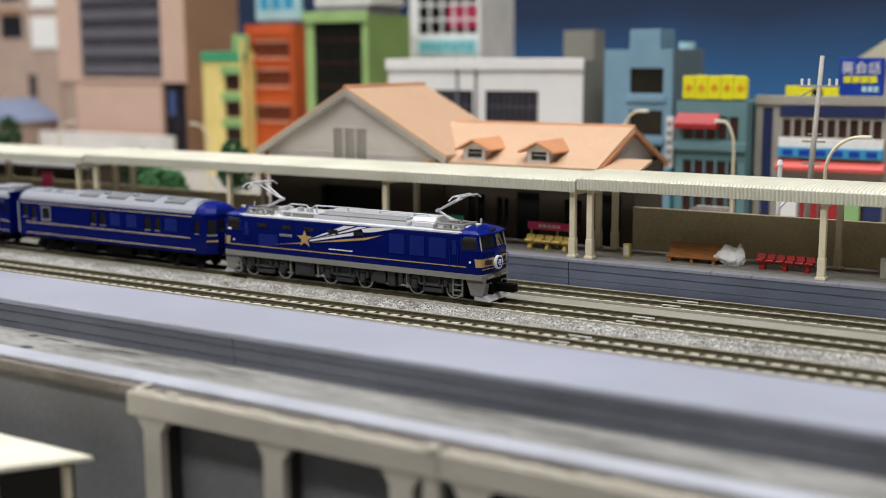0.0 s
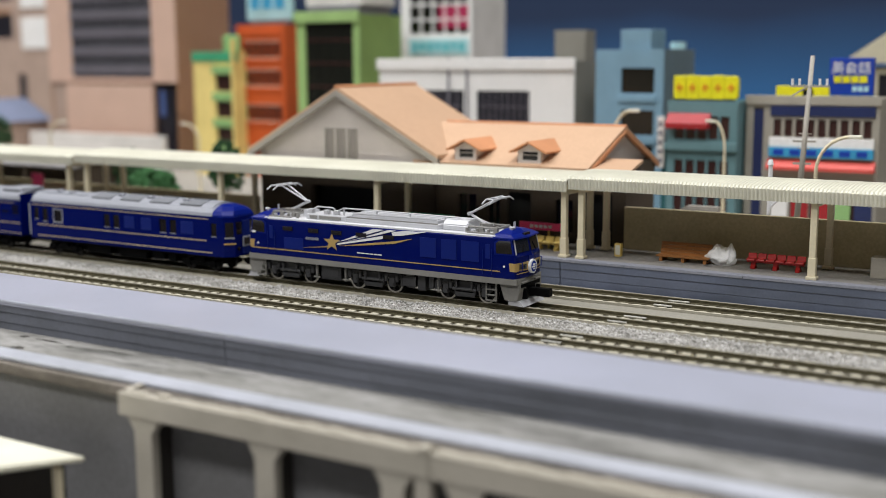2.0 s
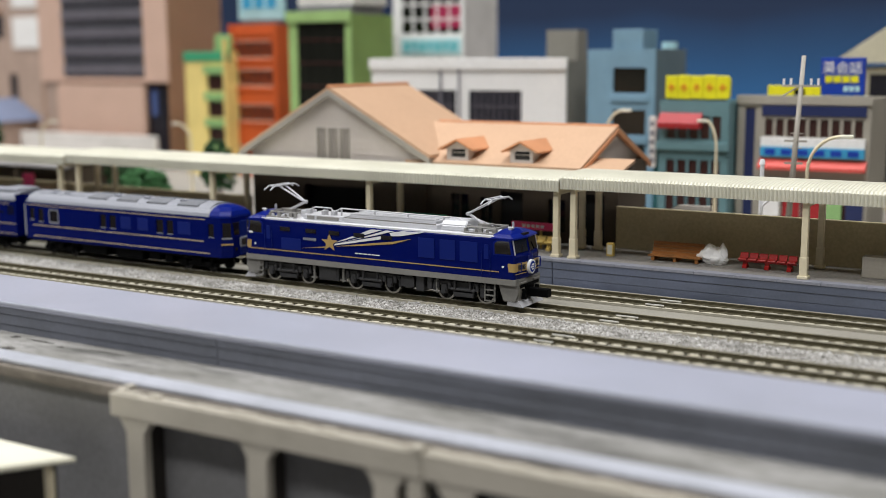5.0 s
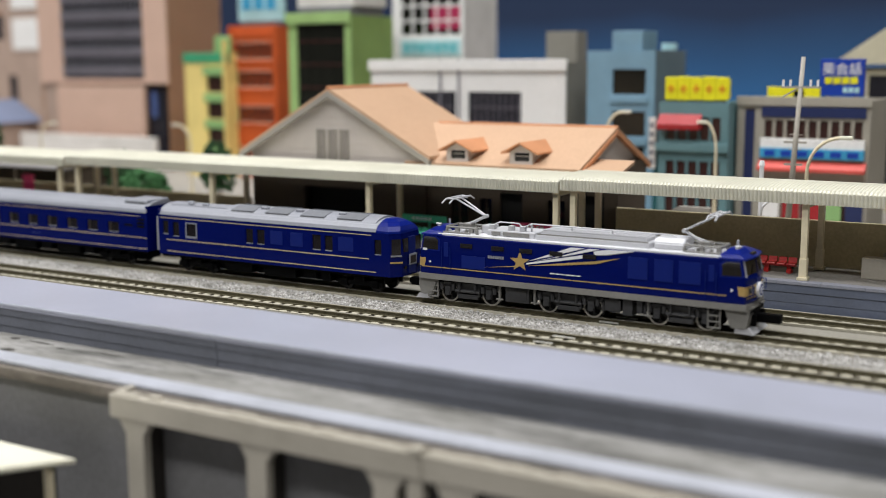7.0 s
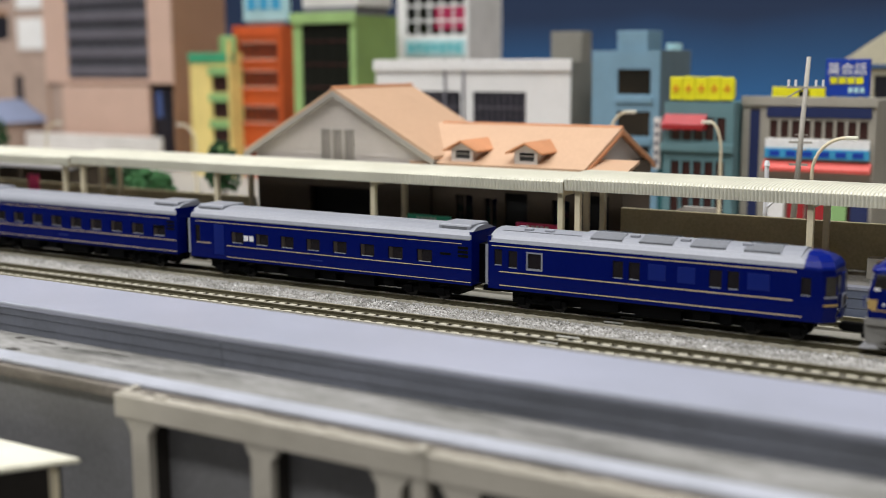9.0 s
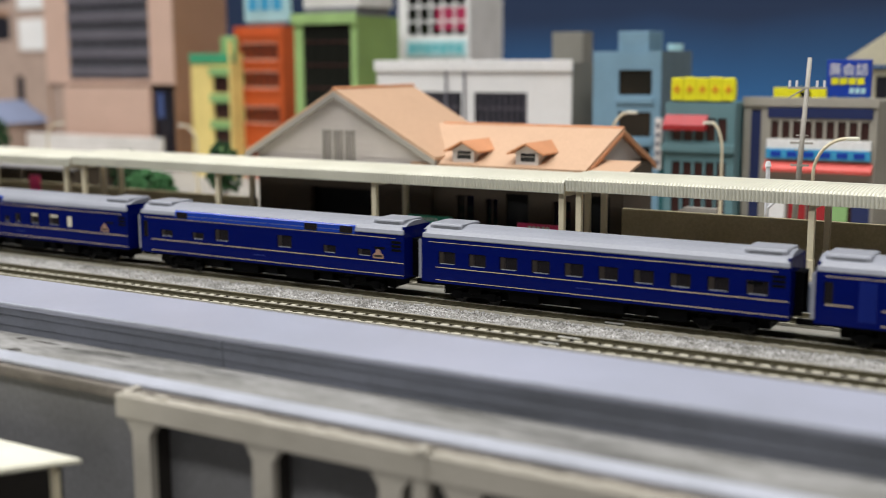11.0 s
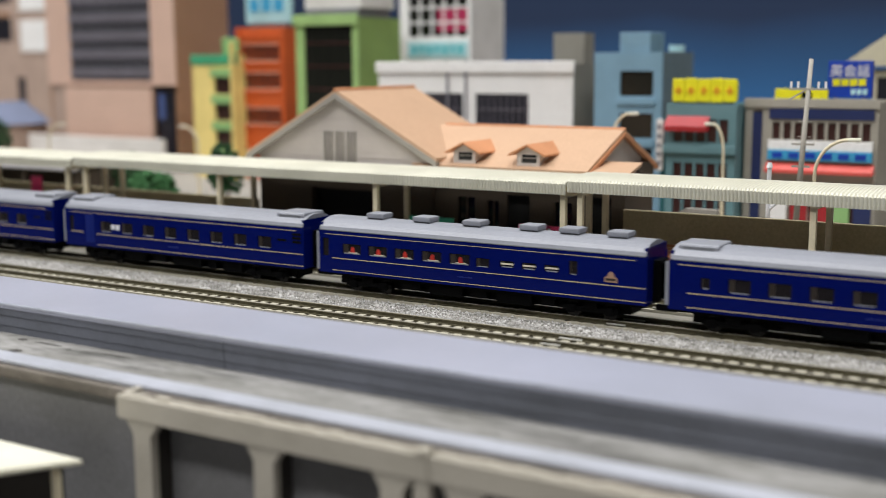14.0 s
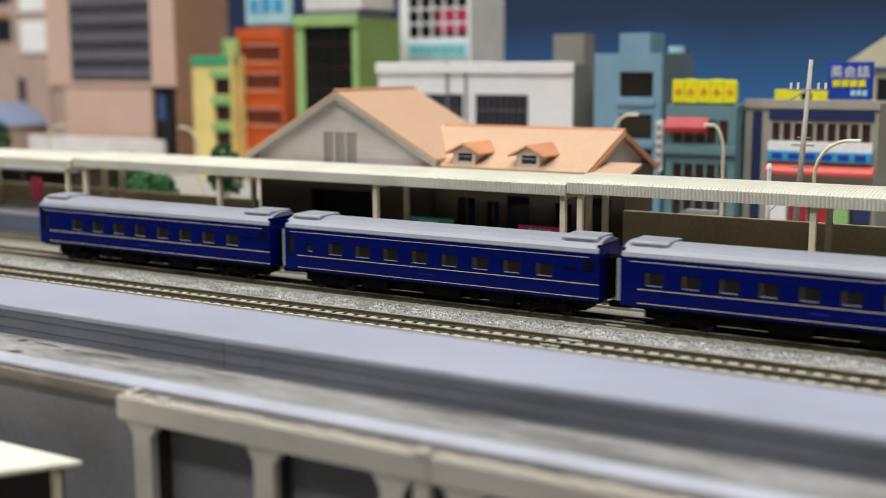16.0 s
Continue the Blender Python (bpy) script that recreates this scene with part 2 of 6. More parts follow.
for lx, ly, lz, watts in LAMPS:
    fix = thing("ceiling_light", lx * 1000, ly * 1000, 1600, "white ceiling light fitting with long fluorescent tubes", "ceiling light", "ceiling lights")
    bpart("housing", M_LAMPBODY, fix, -1220, 1220, -160, 160, -80, 0, bev=6)

# painted sky board behind the town
m = bpy.data.materials.new("painted_sky")
m.use_nodes = True
nt = m.node_tree
bs = nt.nodes["Principled BSDF"]
bs.inputs["Roughness"].default_value = 0.85
tc, sp, mr, cr = (nt.nodes.new(k) for k in ("ShaderNodeTexCoord", "ShaderNodeSeparateXYZ", "ShaderNodeMapRange", "ShaderNodeValToRGB"))
nz = nt.nodes.new("ShaderNodeTexNoise")
nz.inputs["Scale"].default_value = 5
ad = nt.nodes.new("ShaderNodeMath")
ad.operation = "MULTIPLY_ADD"
ad.inputs[1].default_value = 0.05
nt.links.new(tc.outputs["Object"], sp.inputs[0])
nt.links.new(tc.outputs["Object"], nz.inputs["Vector"])
nt.links.new(nz.outputs["Fac"], ad.inputs[0])
nt.links.new(sp.outputs["Z"], ad.inputs[2])
nt.links.new(ad.outputs[0], mr.inputs["Value"])
mr.inputs["From Min"].default_value, mr.inputs["From Max"].default_value = 0.07, 0.16
cr.color_ramp.elements[0].color = (*lin(38, 92, 142), 1)
cr.color_ramp.elements[1].color = (*lin(20, 40, 70), 1)
nt.links.new(mr.outputs["Result"], cr.inputs["Fac"])
nt.links.new(cr.outputs["Color"], bs.inputs["Base Color"])
M_SKY = m
setting_sky = bset("backdrop", M_SKY, -2400, 900, 800, 806, -60, 620, label="painted blue sky board behind the model town")

bset("ground", M_BALLAST, -1760, 1610, -138, 800, -30, -4, label="grey ballast covered layout board")
bset("pavement", M_STREET, -1760, 1610, 78.5, 796, -4, 4, label="pale grey model street slab")
shelf = bset("trim_1", M_SHELF, -1760, 1610, -139.6, -121.4, -8, 0.3, bev=0.4, label="rough grey board edge beside the platform")
bset("trim_2", M_STRIP, -1760, 1610, -147.2, -139.7, -0.6, 0.9, bev=0.7, label="worn white edge strip along the board")
bset("trim_3", M_FELT, -1760, 1610, -148.8, -140.2, -4.2, -0.7, bev=0.6, label="taupe felt edge under the white strip")
bset("wall_front", M_FRONT, -1760, 1610, -146.6, -138, -300, -4.2, label="plain grey front board of the layout")
bset("trim_6", M_MIDSTRIP, -1760, 1610, 16.5, 23.4, -4.5, -2.2, bev=0.3, label="beige plastic strip beside the far track")
bset("trim_4", M_MIDSTRIP, -1760, 1610, 9.4, 16.1, -4.5, -2.1, bev=0.3, label="beige plastic strip between the tracks")

M_DENT = mat("dark_dent", (52, 48, 44), 0.9, vary=0.3)
for hx, hy, hl, hw in ((-75.7, -137.0, 2.6, 1.5), (-85.9, -125.8, 2.0, 1.2), (-62.7, -128.0, 1.2, 0.9), (-74.0, -126.0, 6.0, 0.7), (-44.9, -125.9, 7.0, 0.5)):
    bm = bmesh.new()
    prism_z(bm, [(hx + hl * math.cos(k * 0.5236) * (1 + 0.2 * math.sin(k * 2.1)), hy + hw * math.sin(k * 0.5236)) for k in range(12)], 0.28, 0.34)
    part("dent", bm, M_DENT, shelf)

# ---- ballast ----
rng = np.random.default_rng(5)


def stones(count, x0, x1, y0, y1, z, size):
    base = np.array([(1, 0, 0), (-0.5, 0.87, 0), (-0.5, -0.87, 0), (0, 0, 1), (0.2, 0.1, -0.6)])
    tri = np.array([(0, 1, 3), (1, 2, 3), (2, 0, 3), (1, 0, 4), (2, 1, 4), (0, 2, 4)])
    n = count
    c = np.column_stack((rng.uniform(x0, x1, n), rng.uniform(y0, y1, n), rng.uniform(z - 0.2, z + 0.25, n)))
    a = rng.uniform(0, 6.28, n)
    s = rng.uniform(size * 0.5, size, n)
    v = base[None] * rng.uniform(0.6, 1.2, (n, 5, 3)) * s[:, None, None]
    x, y = v[..., 0] * np.cos(a)[:, None] - v[..., 1] * np.sin(a)[:, None], v[..., 0] * np.sin(a)[:, None] + v[..., 1] * np.cos(a)[:, None]
    v = np.stack((x, y, v[..., 2]), -1) + c[:, None]
    f = tri[None] + (np.arange(n) * 5)[:, None, None]
    me = bpy.data.meshes.new("ballast")
    me.from_pydata((v.reshape(-1, 3) * MM).tolist(), [], f.reshape(-1, 3).tolist())
    me.materials.append(M_STONE)
    return tagged(new("ballast", me), "loose pale grey ballast stones between the tracks", "ballast", "", "stuff")


bset("trim_5", M_BALLAST, -1760, 1610, -28.4, -8.6, -5, -2.5, label="fine grey ballast bed between the tracks")
stones(30000, -470, 260, -28.6, -8.4, -2.35, 0.5)
stones(1500, -470, -220, 20, 25, -3.6, 0.7)
stones(2600, -300, 220, -28.4, -8.6, -2.2, 0.85)


# ---- tracks ----
def track(y, joint_x):
    t = thing("railway_track", 0, y, -4, "model railway track with olive sleepers and steel rails", "railway track", "tracks")
    bm = bmesh.new()
    prism_x(bm, [(-9, 0), (-8.2, 1.7), (8.2, 1.7), (9, 0)], -1750, 1600)
    part("track_bed", bm, M_BED, t)
    for s in (-1, 1):
        bm = bmesh.new()
        box(bm, -1750, 1600, s * 8.2 - 0.4, s * 8.2 + 0.4, 1.4, 2.6)
        part("bed_edge", bm, M_EDGE, t)
        bm = bmesh.new()
        o = s * 4.9
        prism_x(bm, [(o - 0.75, 2.3), (o - 0.75, 2.55), (o - 0.22, 2.75), (o - 0.22, 3.5), (o - 0.48, 3.6), (o - 0.48, 3.9), (o - 0.38, 4.0),
                     (o + 0.38, 4.0), (o + 0.48, 3.9), (o + 0.48, 3.6), (o + 0.22, 3.5), (o + 0.22, 2.75), (o + 0.75, 2.55), (o + 0.75, 2.3)], -1750, 1600)
        rail = part("rail", bm, M_RAILWEB, t)
        bm = bmesh.new()
        box(bm, -1750, 1600, o - 0.42, o + 0.42, 3.95, 4.06)
        part("rail_head", bm, M_RAIL, rail, "polished rail top")
    for s in (-1, 1):
        for k in (0, 1):
            bm = bmesh.new()
            box(bm, joint_x - 3.8 + s, joint_x + 3.8 + s * 1.6, s * 4.9 - 1.35 + k * 2.1, s * 4.9 - 0.75 + k * 2.1, 2.6, 3.2, bev=0.2)
            part("joint_plate", bm, M_JOINT, t)
    # far sleepers, out of the picked stretch
    bm = bmesh.new()
    x = -1745
    while x < 1595:
        if not -440 < x < 240:
            box(bm, x, x + 2.2, -7.4, 7.4, 1.4, 2.35)
        x += 5
    tagged(part("sleepers", bm, M_TIE, t), "", "", "", "stuff")
    bm = bmesh.new()
    box(bm, -1.4, 1.4, -7.4, 7.4, 1.4, 2.35)
    first = part("sleeper", bm, M_TIE, t)
    first.matrix_basis = pose(-438 * MM, 0, 0)
    for i in range(1, 136):
        again(first, 5 * i)
    return t


track(-36.9, 62)
track(0.0, 69)
track(32.85, 73)


# paler than the deck: the glint on the worn edge is painted in
M_EDGEGLINT = mat("glossy_edge_glint", (188, 191, 204), 0.18, vary=0.08, dirt=0.2)


# ---- platforms ----
def far_platform():
    p = thing("station_platform", 0, 40, -4, "grey station platform with a blue-grey ribbed side", "platform")
    for x0, x1 in ((-1300, -800.4), (-800, -525), (-524.6, -249.6), (-249.2, 24.2), (24.6, 299), (299.4, 574)):
        bm = bmesh.new()
        prof = [(0.5, 0), (0.5, 3.2), (0.3, 3.4), (0.3, 6.3), (0.42, 6.4), (0.2, 6.6), (0.2, 9.6), (0.32, 9.7), (0.32, 9.95), (0.0, 10.2), (0.0, 13.2), (37.5, 13.2), (37.5, 0)]
        prism_x(bm, prof, x0, x1)
        part("side_panel", bm, M_PLATFACE2, p)
    bm = bmesh.new()
    box(bm, -800, 574, 4.2, 37.5, 13.1, 13.9)
    part("paving", bm, M_FARTOP, p)
    bm = bmesh.new()
    box(bm, 0, 15.08, -0.25, 4.1, 13.0, 14.1, bev=0.1)
    c = part("coping_stone", bm, M_COPING, p)
    c.matrix_basis = pose(-0.800, 0, 0)
    for i in range(1, 91):
        again(c, 15.2 * i)
    return p


def near_platform():
    p = thing("island_platform", 0, -122, -4, "long smooth lilac-grey platform with a dark ribbed side", "platform")
    prof = [(0.9, 0), (0.9, 3.0), (0.74, 3.2), (0.74, 6.2), (0.86, 6.4), (0.55, 6.6), (0.55, 9.6), (0.7, 9.8), (0.3, 10.1), (0.3, 13.0), (33, 13.0), (33, 0)]
    for x0, x1 in ((-800, -280.3), (-280, -5.3), (-5, 269.7), (270, 545)):
        bm = bmesh.new()
        prism_x(bm, prof, x0, x1)
        part("side_panel", bm, M_PLATFACE, p)
    bm = bmesh.new()
    prism_x(bm, [(0.0, 12.4), (0.0, 13.6), (0.5, 14.1), (32.6, 14.1), (33.3, 13.6), (33.3, 12.4)], -800, 545)
    part("deck", bm, M_PLATTOP, p)
    # thin added strip that carries the edge glint in its pale colour
    bm = bmesh.new()
    box(bm, -800, 545, -0.12, 0.5, 13.3, 14.2, bev=0.2)
    part("edge_strip", bm, M_EDGEGLINT, p, "worn platform edge with its glint painted pale")
    return p


far_platform()
near_platform()


# ---- platform canopy ----
def canopy(x0, x1, frames, drop):
    c = thing("platform_canopy", x0, 42, 10.1, "cream ribbed platform canopy on cream posts", "canopy", "canopies")
    n = 4 * int((x1 - x0) / 1.4)
    outer = [(0.0, 28.2), (-0.2, 32.3), (0.9, 33.2), (5, 33.5), (10, 33.9), (16.5, 34.1), (23, 33.9), (28, 33.5), (32.1, 33.2), (33.2, 32.3), (33, 28.2)]
    outer = [(y, z - drop) for y, z in outer]
    bm = bmesh.new()
    rows = []
    for i in range(n + 1):
        x = (x1 - x0) * i / n
        k = (0.0, 0.44, 0.56, 0.44)[i % 4]
        ring = []
        for y, z in outer:
            d = Vector((y - 16.5, (z - 20) * 1.0))
            d.normalize()
            ring.append(bm.verts.new((x * MM, (y + d.x * k) * MM, (z + d.y * k) * MM)))
        rows.append(ring)
    for a, b in zip(rows, rows[1:]):
        for j in range(len(outer) - 1):
            bm.faces.new((a[j], b[j], b[j + 1], a[j + 1]))
    roof = part("roof_sheet", bm, M_CREAM, c)
    so = roof.modifiers.new("thick", "SOLIDIFY")
    so.thickness, so.offset = 0.8 * MM, -1
    bm = bmesh.new()
    box(bm, 0.6, x1 - x0 - 0.6, 0.9, 32.2, 29.6 - drop, 31.2 - drop)
    part("ceiling_panel", bm, M_POST, c)
    for fx in frames:
        for y in (2.6, 27.0):
            bm = bmesh.new()
            box(bm, fx - x0 - 1.15, fx - x0 + 1.15, y - 1.15, y + 1.15, 7.5, 29.8 - drop, bev=0.25)
            box(bm, fx - x0 - 1.4, fx - x0 + 1.4, y - 1.4, y + 1.4, 1.0, 7.8, bev=0.3)
            box(bm, fx - x0 - 1.9, fx - x0 + 1.9, y - 1.9, y + 1.9, 0, 1.2, bev=0.3)
            part("post", bm, M_POST, c)
        bm = bmesh.new()
        prism_x(bm, [(1.2, 29.7 - drop), (1.2, 28 - drop), (5, 26.8 - drop), (24.6, 26.8 - drop), (28.4, 28 - drop), (28.4, 29.7 - drop)], fx - x0 - 1, fx - x0 + 1)
        part("cross_beam", bm, M_POST, c)
    return c


canopy(-522.5, -249.2, (-516, -428, -340, -255), 3.4)
canopy(-248, 26.0, (-242, -153, -64.5, 24), 2.2)
canopy(26.5, 301, (31.3, 120, 208, 295), 1.1)


# ---- fence behind the platform ----
bm = bmesh.new()
box(bm, 36, 560, 76.2, 78.2, 8, 27.4, bev=0.3)
f = setting("wall_fence", bm, M_FENCE, "plain taupe fence wall along the back of the platform")
bm = bmesh.new()
box(bm, -700, -157.2, 76.2, 78.2, 8, 21, bev=0.3)
setting("wall_fence_low", bm, M_FENCE, "low taupe fence wall along the back of the platform")


# ---- station building ----
def roof_slab(bm, a, b, c, d, th):
    """A sloping slab under the quad a b c d, th thick downwards."""
    top = [bm.verts.new(Vector(p) * MM) for p in (a, b, c, d)]
    low = [bm.verts.new((Vector(p) - Vector((0, 0, th))) * MM) for p in (a, b, c, d)]
    bm.faces.new(top)
    bm.faces.new(low[::-1])
    for i in range(4):
        j = (i + 1) % 4
        bm.faces.new((top[j], top[i], low[i], low[j]))


def station():
    s = thing("station_building", -157, 78.5, 4, "station house with terracotta roofs and grey gable walls", "station")
    # main hall, gable to the tracks; local x 0..100, y 0..60
    bm = bmesh.new()
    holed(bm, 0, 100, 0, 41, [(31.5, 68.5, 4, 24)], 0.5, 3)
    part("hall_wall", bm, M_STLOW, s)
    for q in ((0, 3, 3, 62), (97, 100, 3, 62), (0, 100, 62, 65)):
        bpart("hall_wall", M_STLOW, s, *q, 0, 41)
    bm = bmesh.new()
    prism(bm, [(0, 37), (100, 37), (100, 41), (49, 67.6), (-0, 41)], 0, 2.6)
    part("gable_wall", bm, M_STWALL, s, "pale grey gable wall")
    for k in range(3):
        x = 42.6 + 6.7 * k
        bm = bmesh.new()
        holed(bm, x - 2.7, x + 2.7, 37, 51.5, [(x - 1.9, x + 1.9, 37.6, 50.7)], -0.5, 0.1)
        w = part("vent_frame", bm, M_EAVE, s)
        bm = bmesh.new()
        for j in range(9):
            box(bm, x - 1.9, x + 1.9, -0.3, 0.1, 37.8 + j * 1.45, 38.8 + j * 1.45)
        part("louvre", bm, mat_louvre, w)
    for k in range(9):
        z = 39.4 + 2.9 * k
        half = max(0.0, (66.5 - z) / 26.6) * 48
        bpart("clapboard_edge", M_STWALL, s, 49 - min(half, 49), 49 + min(half, 50), -0.22, 0.0, z, z + 0.5)
    bpart("doorway_back", M_HOLE, s, 29, 71, 8, 9, 1, 26)
    # hall roof
    for name, a in (("roof_west", (-5.5, 40.2)), ("roof_east", (104, 41.0))):
        bm = bmesh.new()
        x, z = a
        roof_slab(bm, (x, -3, z), (49, -3, 70.8), (49, 66, 70.8), (x, 66, z), 1.6)
        part(name, bm, M_TERRA, s, "terracotta roof slope")
        bm = bmesh.new()
        roof_slab(bm, (x, -3.6, z - 1.5), (49, -3.6, 69.3), (49, -1.2, 69.3), (x, -1.2, z - 1.5), 2.6)
        part("bargeboard", bm, M_EAVE, s)
    bm = bmesh.new()
    rod(bm, (49, -3.2, 70.8), (49, 66, 70.8), 0.9, 8)
    part("ridge_cap", bm, M_TERRA2, s)
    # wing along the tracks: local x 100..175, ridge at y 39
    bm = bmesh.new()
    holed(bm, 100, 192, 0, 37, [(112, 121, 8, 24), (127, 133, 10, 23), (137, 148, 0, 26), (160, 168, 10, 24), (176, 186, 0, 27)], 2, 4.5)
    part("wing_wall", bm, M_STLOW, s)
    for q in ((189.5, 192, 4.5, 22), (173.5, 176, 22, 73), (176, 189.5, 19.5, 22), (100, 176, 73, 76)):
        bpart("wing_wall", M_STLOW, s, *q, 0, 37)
    for x0, x1, z0, z1 in ((112, 121, 8, 24), (127, 133, 10, 23), (160, 168, 10, 24)):
        bpart("window", M_GLASS, s, x0, x1, 3.2, 3.8, z0, z1)
        bpart("window_bar", M_STLOW, s, (x0 + x1) / 2 - 0.4, (x0 + x1) / 2 + 0.4, 2.6, 3.1, z0, z1)
    for x0, x1, z1 in ((137, 148, 26), (176, 186, 27)):
        bpart("door", M_HOLE, s, x0, x1, 3.4, 4.0, 0, z1)
    bm = bmesh.new()
    prism_x(bm, [(3, 36.5), (76, 36.5), (39.5, 52.2)], 171.5, 173.5)
    part("wing_gable", bm, M_STWALL, s, "grey triangular gable of the wing")
    for name, y, z in (("wing_roof_front", -1.0, 38.0), ("wing_roof_back", 80.5, 35.6)):
        bm = bmesh.new()
        roof_slab(bm, (90 if y < 0 else 60, y, z), (176, y, z), (176, 39.5, 53.6), (60, 39.5, 53.6), 1.4)
        part(name, bm, M_TERRA, s, "terracotta roof slope")
        bm = bmesh.new()
        roof_slab(bm, (174.6, y, z - 1.4), (176.6, y, z - 1.4), (176.6, 39.5, 52.2), (174.6, 39.5, 52.2), 1.8)
        part("bargeboard", bm, M_TERRA2, s)
    bm = bmesh.new()
    rod(bm, (84, 39.5, 53.6), (176.4, 39.5, 53.6), 0.7, 8)
    part("ridge_cap", bm, M_TERRA2, s)
    # lean-to roof before the wing gable
    bm = bmesh.new()
    roof_slab(bm, (174, 0, 37.4), (194, 0, 37.4), (191, 23, 40.6), (174, 23, 40.6), 1.3)
    part("lean_to_roof", bm, M_TERRA, s)
    # dormers
    for dx in (110.4, 142.0):
        bm = bmesh.new()
        holed(bm, dx, dx + 10.9, 33, 44.2, [(dx + 2.2, dx + 9.4, 40.2, 43.9)], 1.5, 2.7)
        prism(bm, [(dx, 44.2), (dx + 10.9, 44.2), (dx + 5.4, 47.2)], 1.5, 2.7)
        d = part("dormer", bm, M_STWALL, s, "small grey dormer window")
        for q in ((dx, dx + 0.8), (dx + 10.1, dx + 10.9)):
            bpart("dormer_side", M_STWALL, d, *q, 2.7, 18, 33, 44.2)
        bpart("pane", M_GLASS, d, dx + 2.2, dx + 9.4, 2.1, 2.5, 40.2, 43.9)
        bpart("sash", M_EAVE, d, dx + 2.2, dx + 9.4, 1.8, 2.05, 42.2, 42.6)
        for e in (-3.4, 14.3):
            bm = bmesh.new()
            roof_slab(bm, (dx + e, -0.5, 44.0), (dx + 5.4, -0.5, 48.4), (dx + 5.4, 27, 48.4), (dx + e, 17, 44.0), 0.8)
            part("dormer_roof", bm, M_TERRA2, d)
    return s


mat_louvre = mat("louvre_grey", (144, 137, 132), 0.7)
M_SHEDROOF = mat('shed_roof_grey', (176, 172, 172), 0.6)
station()


# ---- town buildings ----
def block(name, label, x, y, w, d, h, material, trim=None, parapet=2.0):
    """A building whose front wall faces the tracks; local origin at the front corner. The front wall is built by front()."""
    b = thing(name, x, y, 4, label, "building", "town buildings")
    for q in ((0, 1.5, 1.5, d), (w - 1.5, w, 1.5, d), (1.5, w - 1.5, d - 1.5, d)):
        bpart("wall", material, b, *q, 0, h)
    bpart("roof", trim or material, b, 1.5, w - 1.5, 1.5, d - 1.5, h - parapet - 1, h - parapet)
    return b


def front(b, w, h, material, holes, glass, setback=0.9, x0=0.0, z0=0.0):
    bm = bmesh.new()
    holed(bm, x0, w, z0, h, holes, 0, 1.5)
    part("facade", bm, material, b)
    for q in holes:
        bpart("window", glass, b, q[0], q[1], setback, setback + 0.5, q[2], q[3])


def grid(x0, x1, nx, z0, z1, nz, gx, gz):
    """nx by nz openings in a field with gaps gx and gz between them."""
    wx, wz = (x1 - x0 - gx * (nx - 1)) / nx, (z1 - z0 - gz * (nz - 1)) / nz
    return [(x0 + i * (wx + gx), x0 + i * (wx + gx) + wx, z0 + j * (wz + gz), z0 + j * (wz + gz) + wz) for j in range(nz) for i in range(nx)]


C_SLATEB = mat("slate_blue_panel", (74, 92, 142), 0.5)
C_BAND = mat("slate_band", (116, 112, 121), 0.4)
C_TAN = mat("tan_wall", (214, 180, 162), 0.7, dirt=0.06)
# tan wall again, darkened in colour for the shade on the tower's sides
C_TANSIDE = mat("tan_shaded", (168, 128, 100), 0.7, dirt=0.08)
C_DARKWIN = mat("dark_window_band", (36, 35, 44), 0.35, vary=0.1)
C_MULLION = mat("grey_band", (132, 130, 138), 0.5)
C_PINKWALL = mat("pale_brown_wall", (184, 160, 146), 0.75)
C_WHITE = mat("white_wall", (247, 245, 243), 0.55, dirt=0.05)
# shaded copy of the white wall, the shade is in the colour
C_WSHADE = mat("white_shaded", (234, 229, 225), 0.6)
C_YELL = mat("pale_yellow_wall", (246, 222, 140), 0.6)
C_GREENTRIM = mat("green_trim", (66, 164, 120), 0.6)
C_LGREEN = mat("mint_balcony", (146, 188, 122), 0.6)
C_ORANGE = mat("orange_brick_wall", (212, 92, 34), 0.65, vary=0.15, dirt=0.12)
C_ORANGED = mat("orange_side", (206, 88, 30), 0.65)
C_BROWNWIN = mat("brown_window", (62, 34, 30), 0.4)
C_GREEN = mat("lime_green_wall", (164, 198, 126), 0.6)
# the lime green with its side shade mixed into the colour
C_GREENSIDE = mat("lime_green_shaded", (140, 168, 92), 0.65)
C_BLACKWIN = mat("black_glazing", (28, 29, 24), 0.25)
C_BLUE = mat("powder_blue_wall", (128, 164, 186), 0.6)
# powder blue toned down to paint shade on the side walls
C_BLUED = mat("powder_blue_shaded", (112, 130, 140), 0.65)
C_TEALW = mat("teal_grey_wall", (104, 140, 146), 0.6)
C_TEALD = mat("deep_teal", (28, 92, 96), 0.6)
C_GREY = mat("grey_block", (150, 146, 136), 0.75)
C_CREAMW = mat("cream_wall", (206, 198, 172), 0.7)
C_STONEW = mat("office_grey", (168, 162, 150), 0.65)
C_NAVY = mat("navy_panel", (34, 46, 92), 0.5)
C_SIGNBLUE = mat("sign_blue", (24, 66, 178), 0.4, bump=0)
C_SIGNYEL = mat("sign_yellow", (244, 236, 40), 0.4, bump=0)
C_SIGNRED = mat("awning_red", (164, 34, 40), 0.5, bump=0)
C_CORAL = mat("awning_coral", (222, 92, 82), 0.5, bump=0)
C_SKYB = mat("sign_sky_blue", (70, 168, 214), 0.4, bump=0)
C_PALECY = mat("pale_cyan_sign", (186, 226, 232), 0.4, bump=0)
C_CYANTXT = mat("cyan_print", (96, 196, 206), 0.4, bump=0)
C_CRIMSON = mat("crimson_poster", (186, 44, 90), 0.5, bump=0)
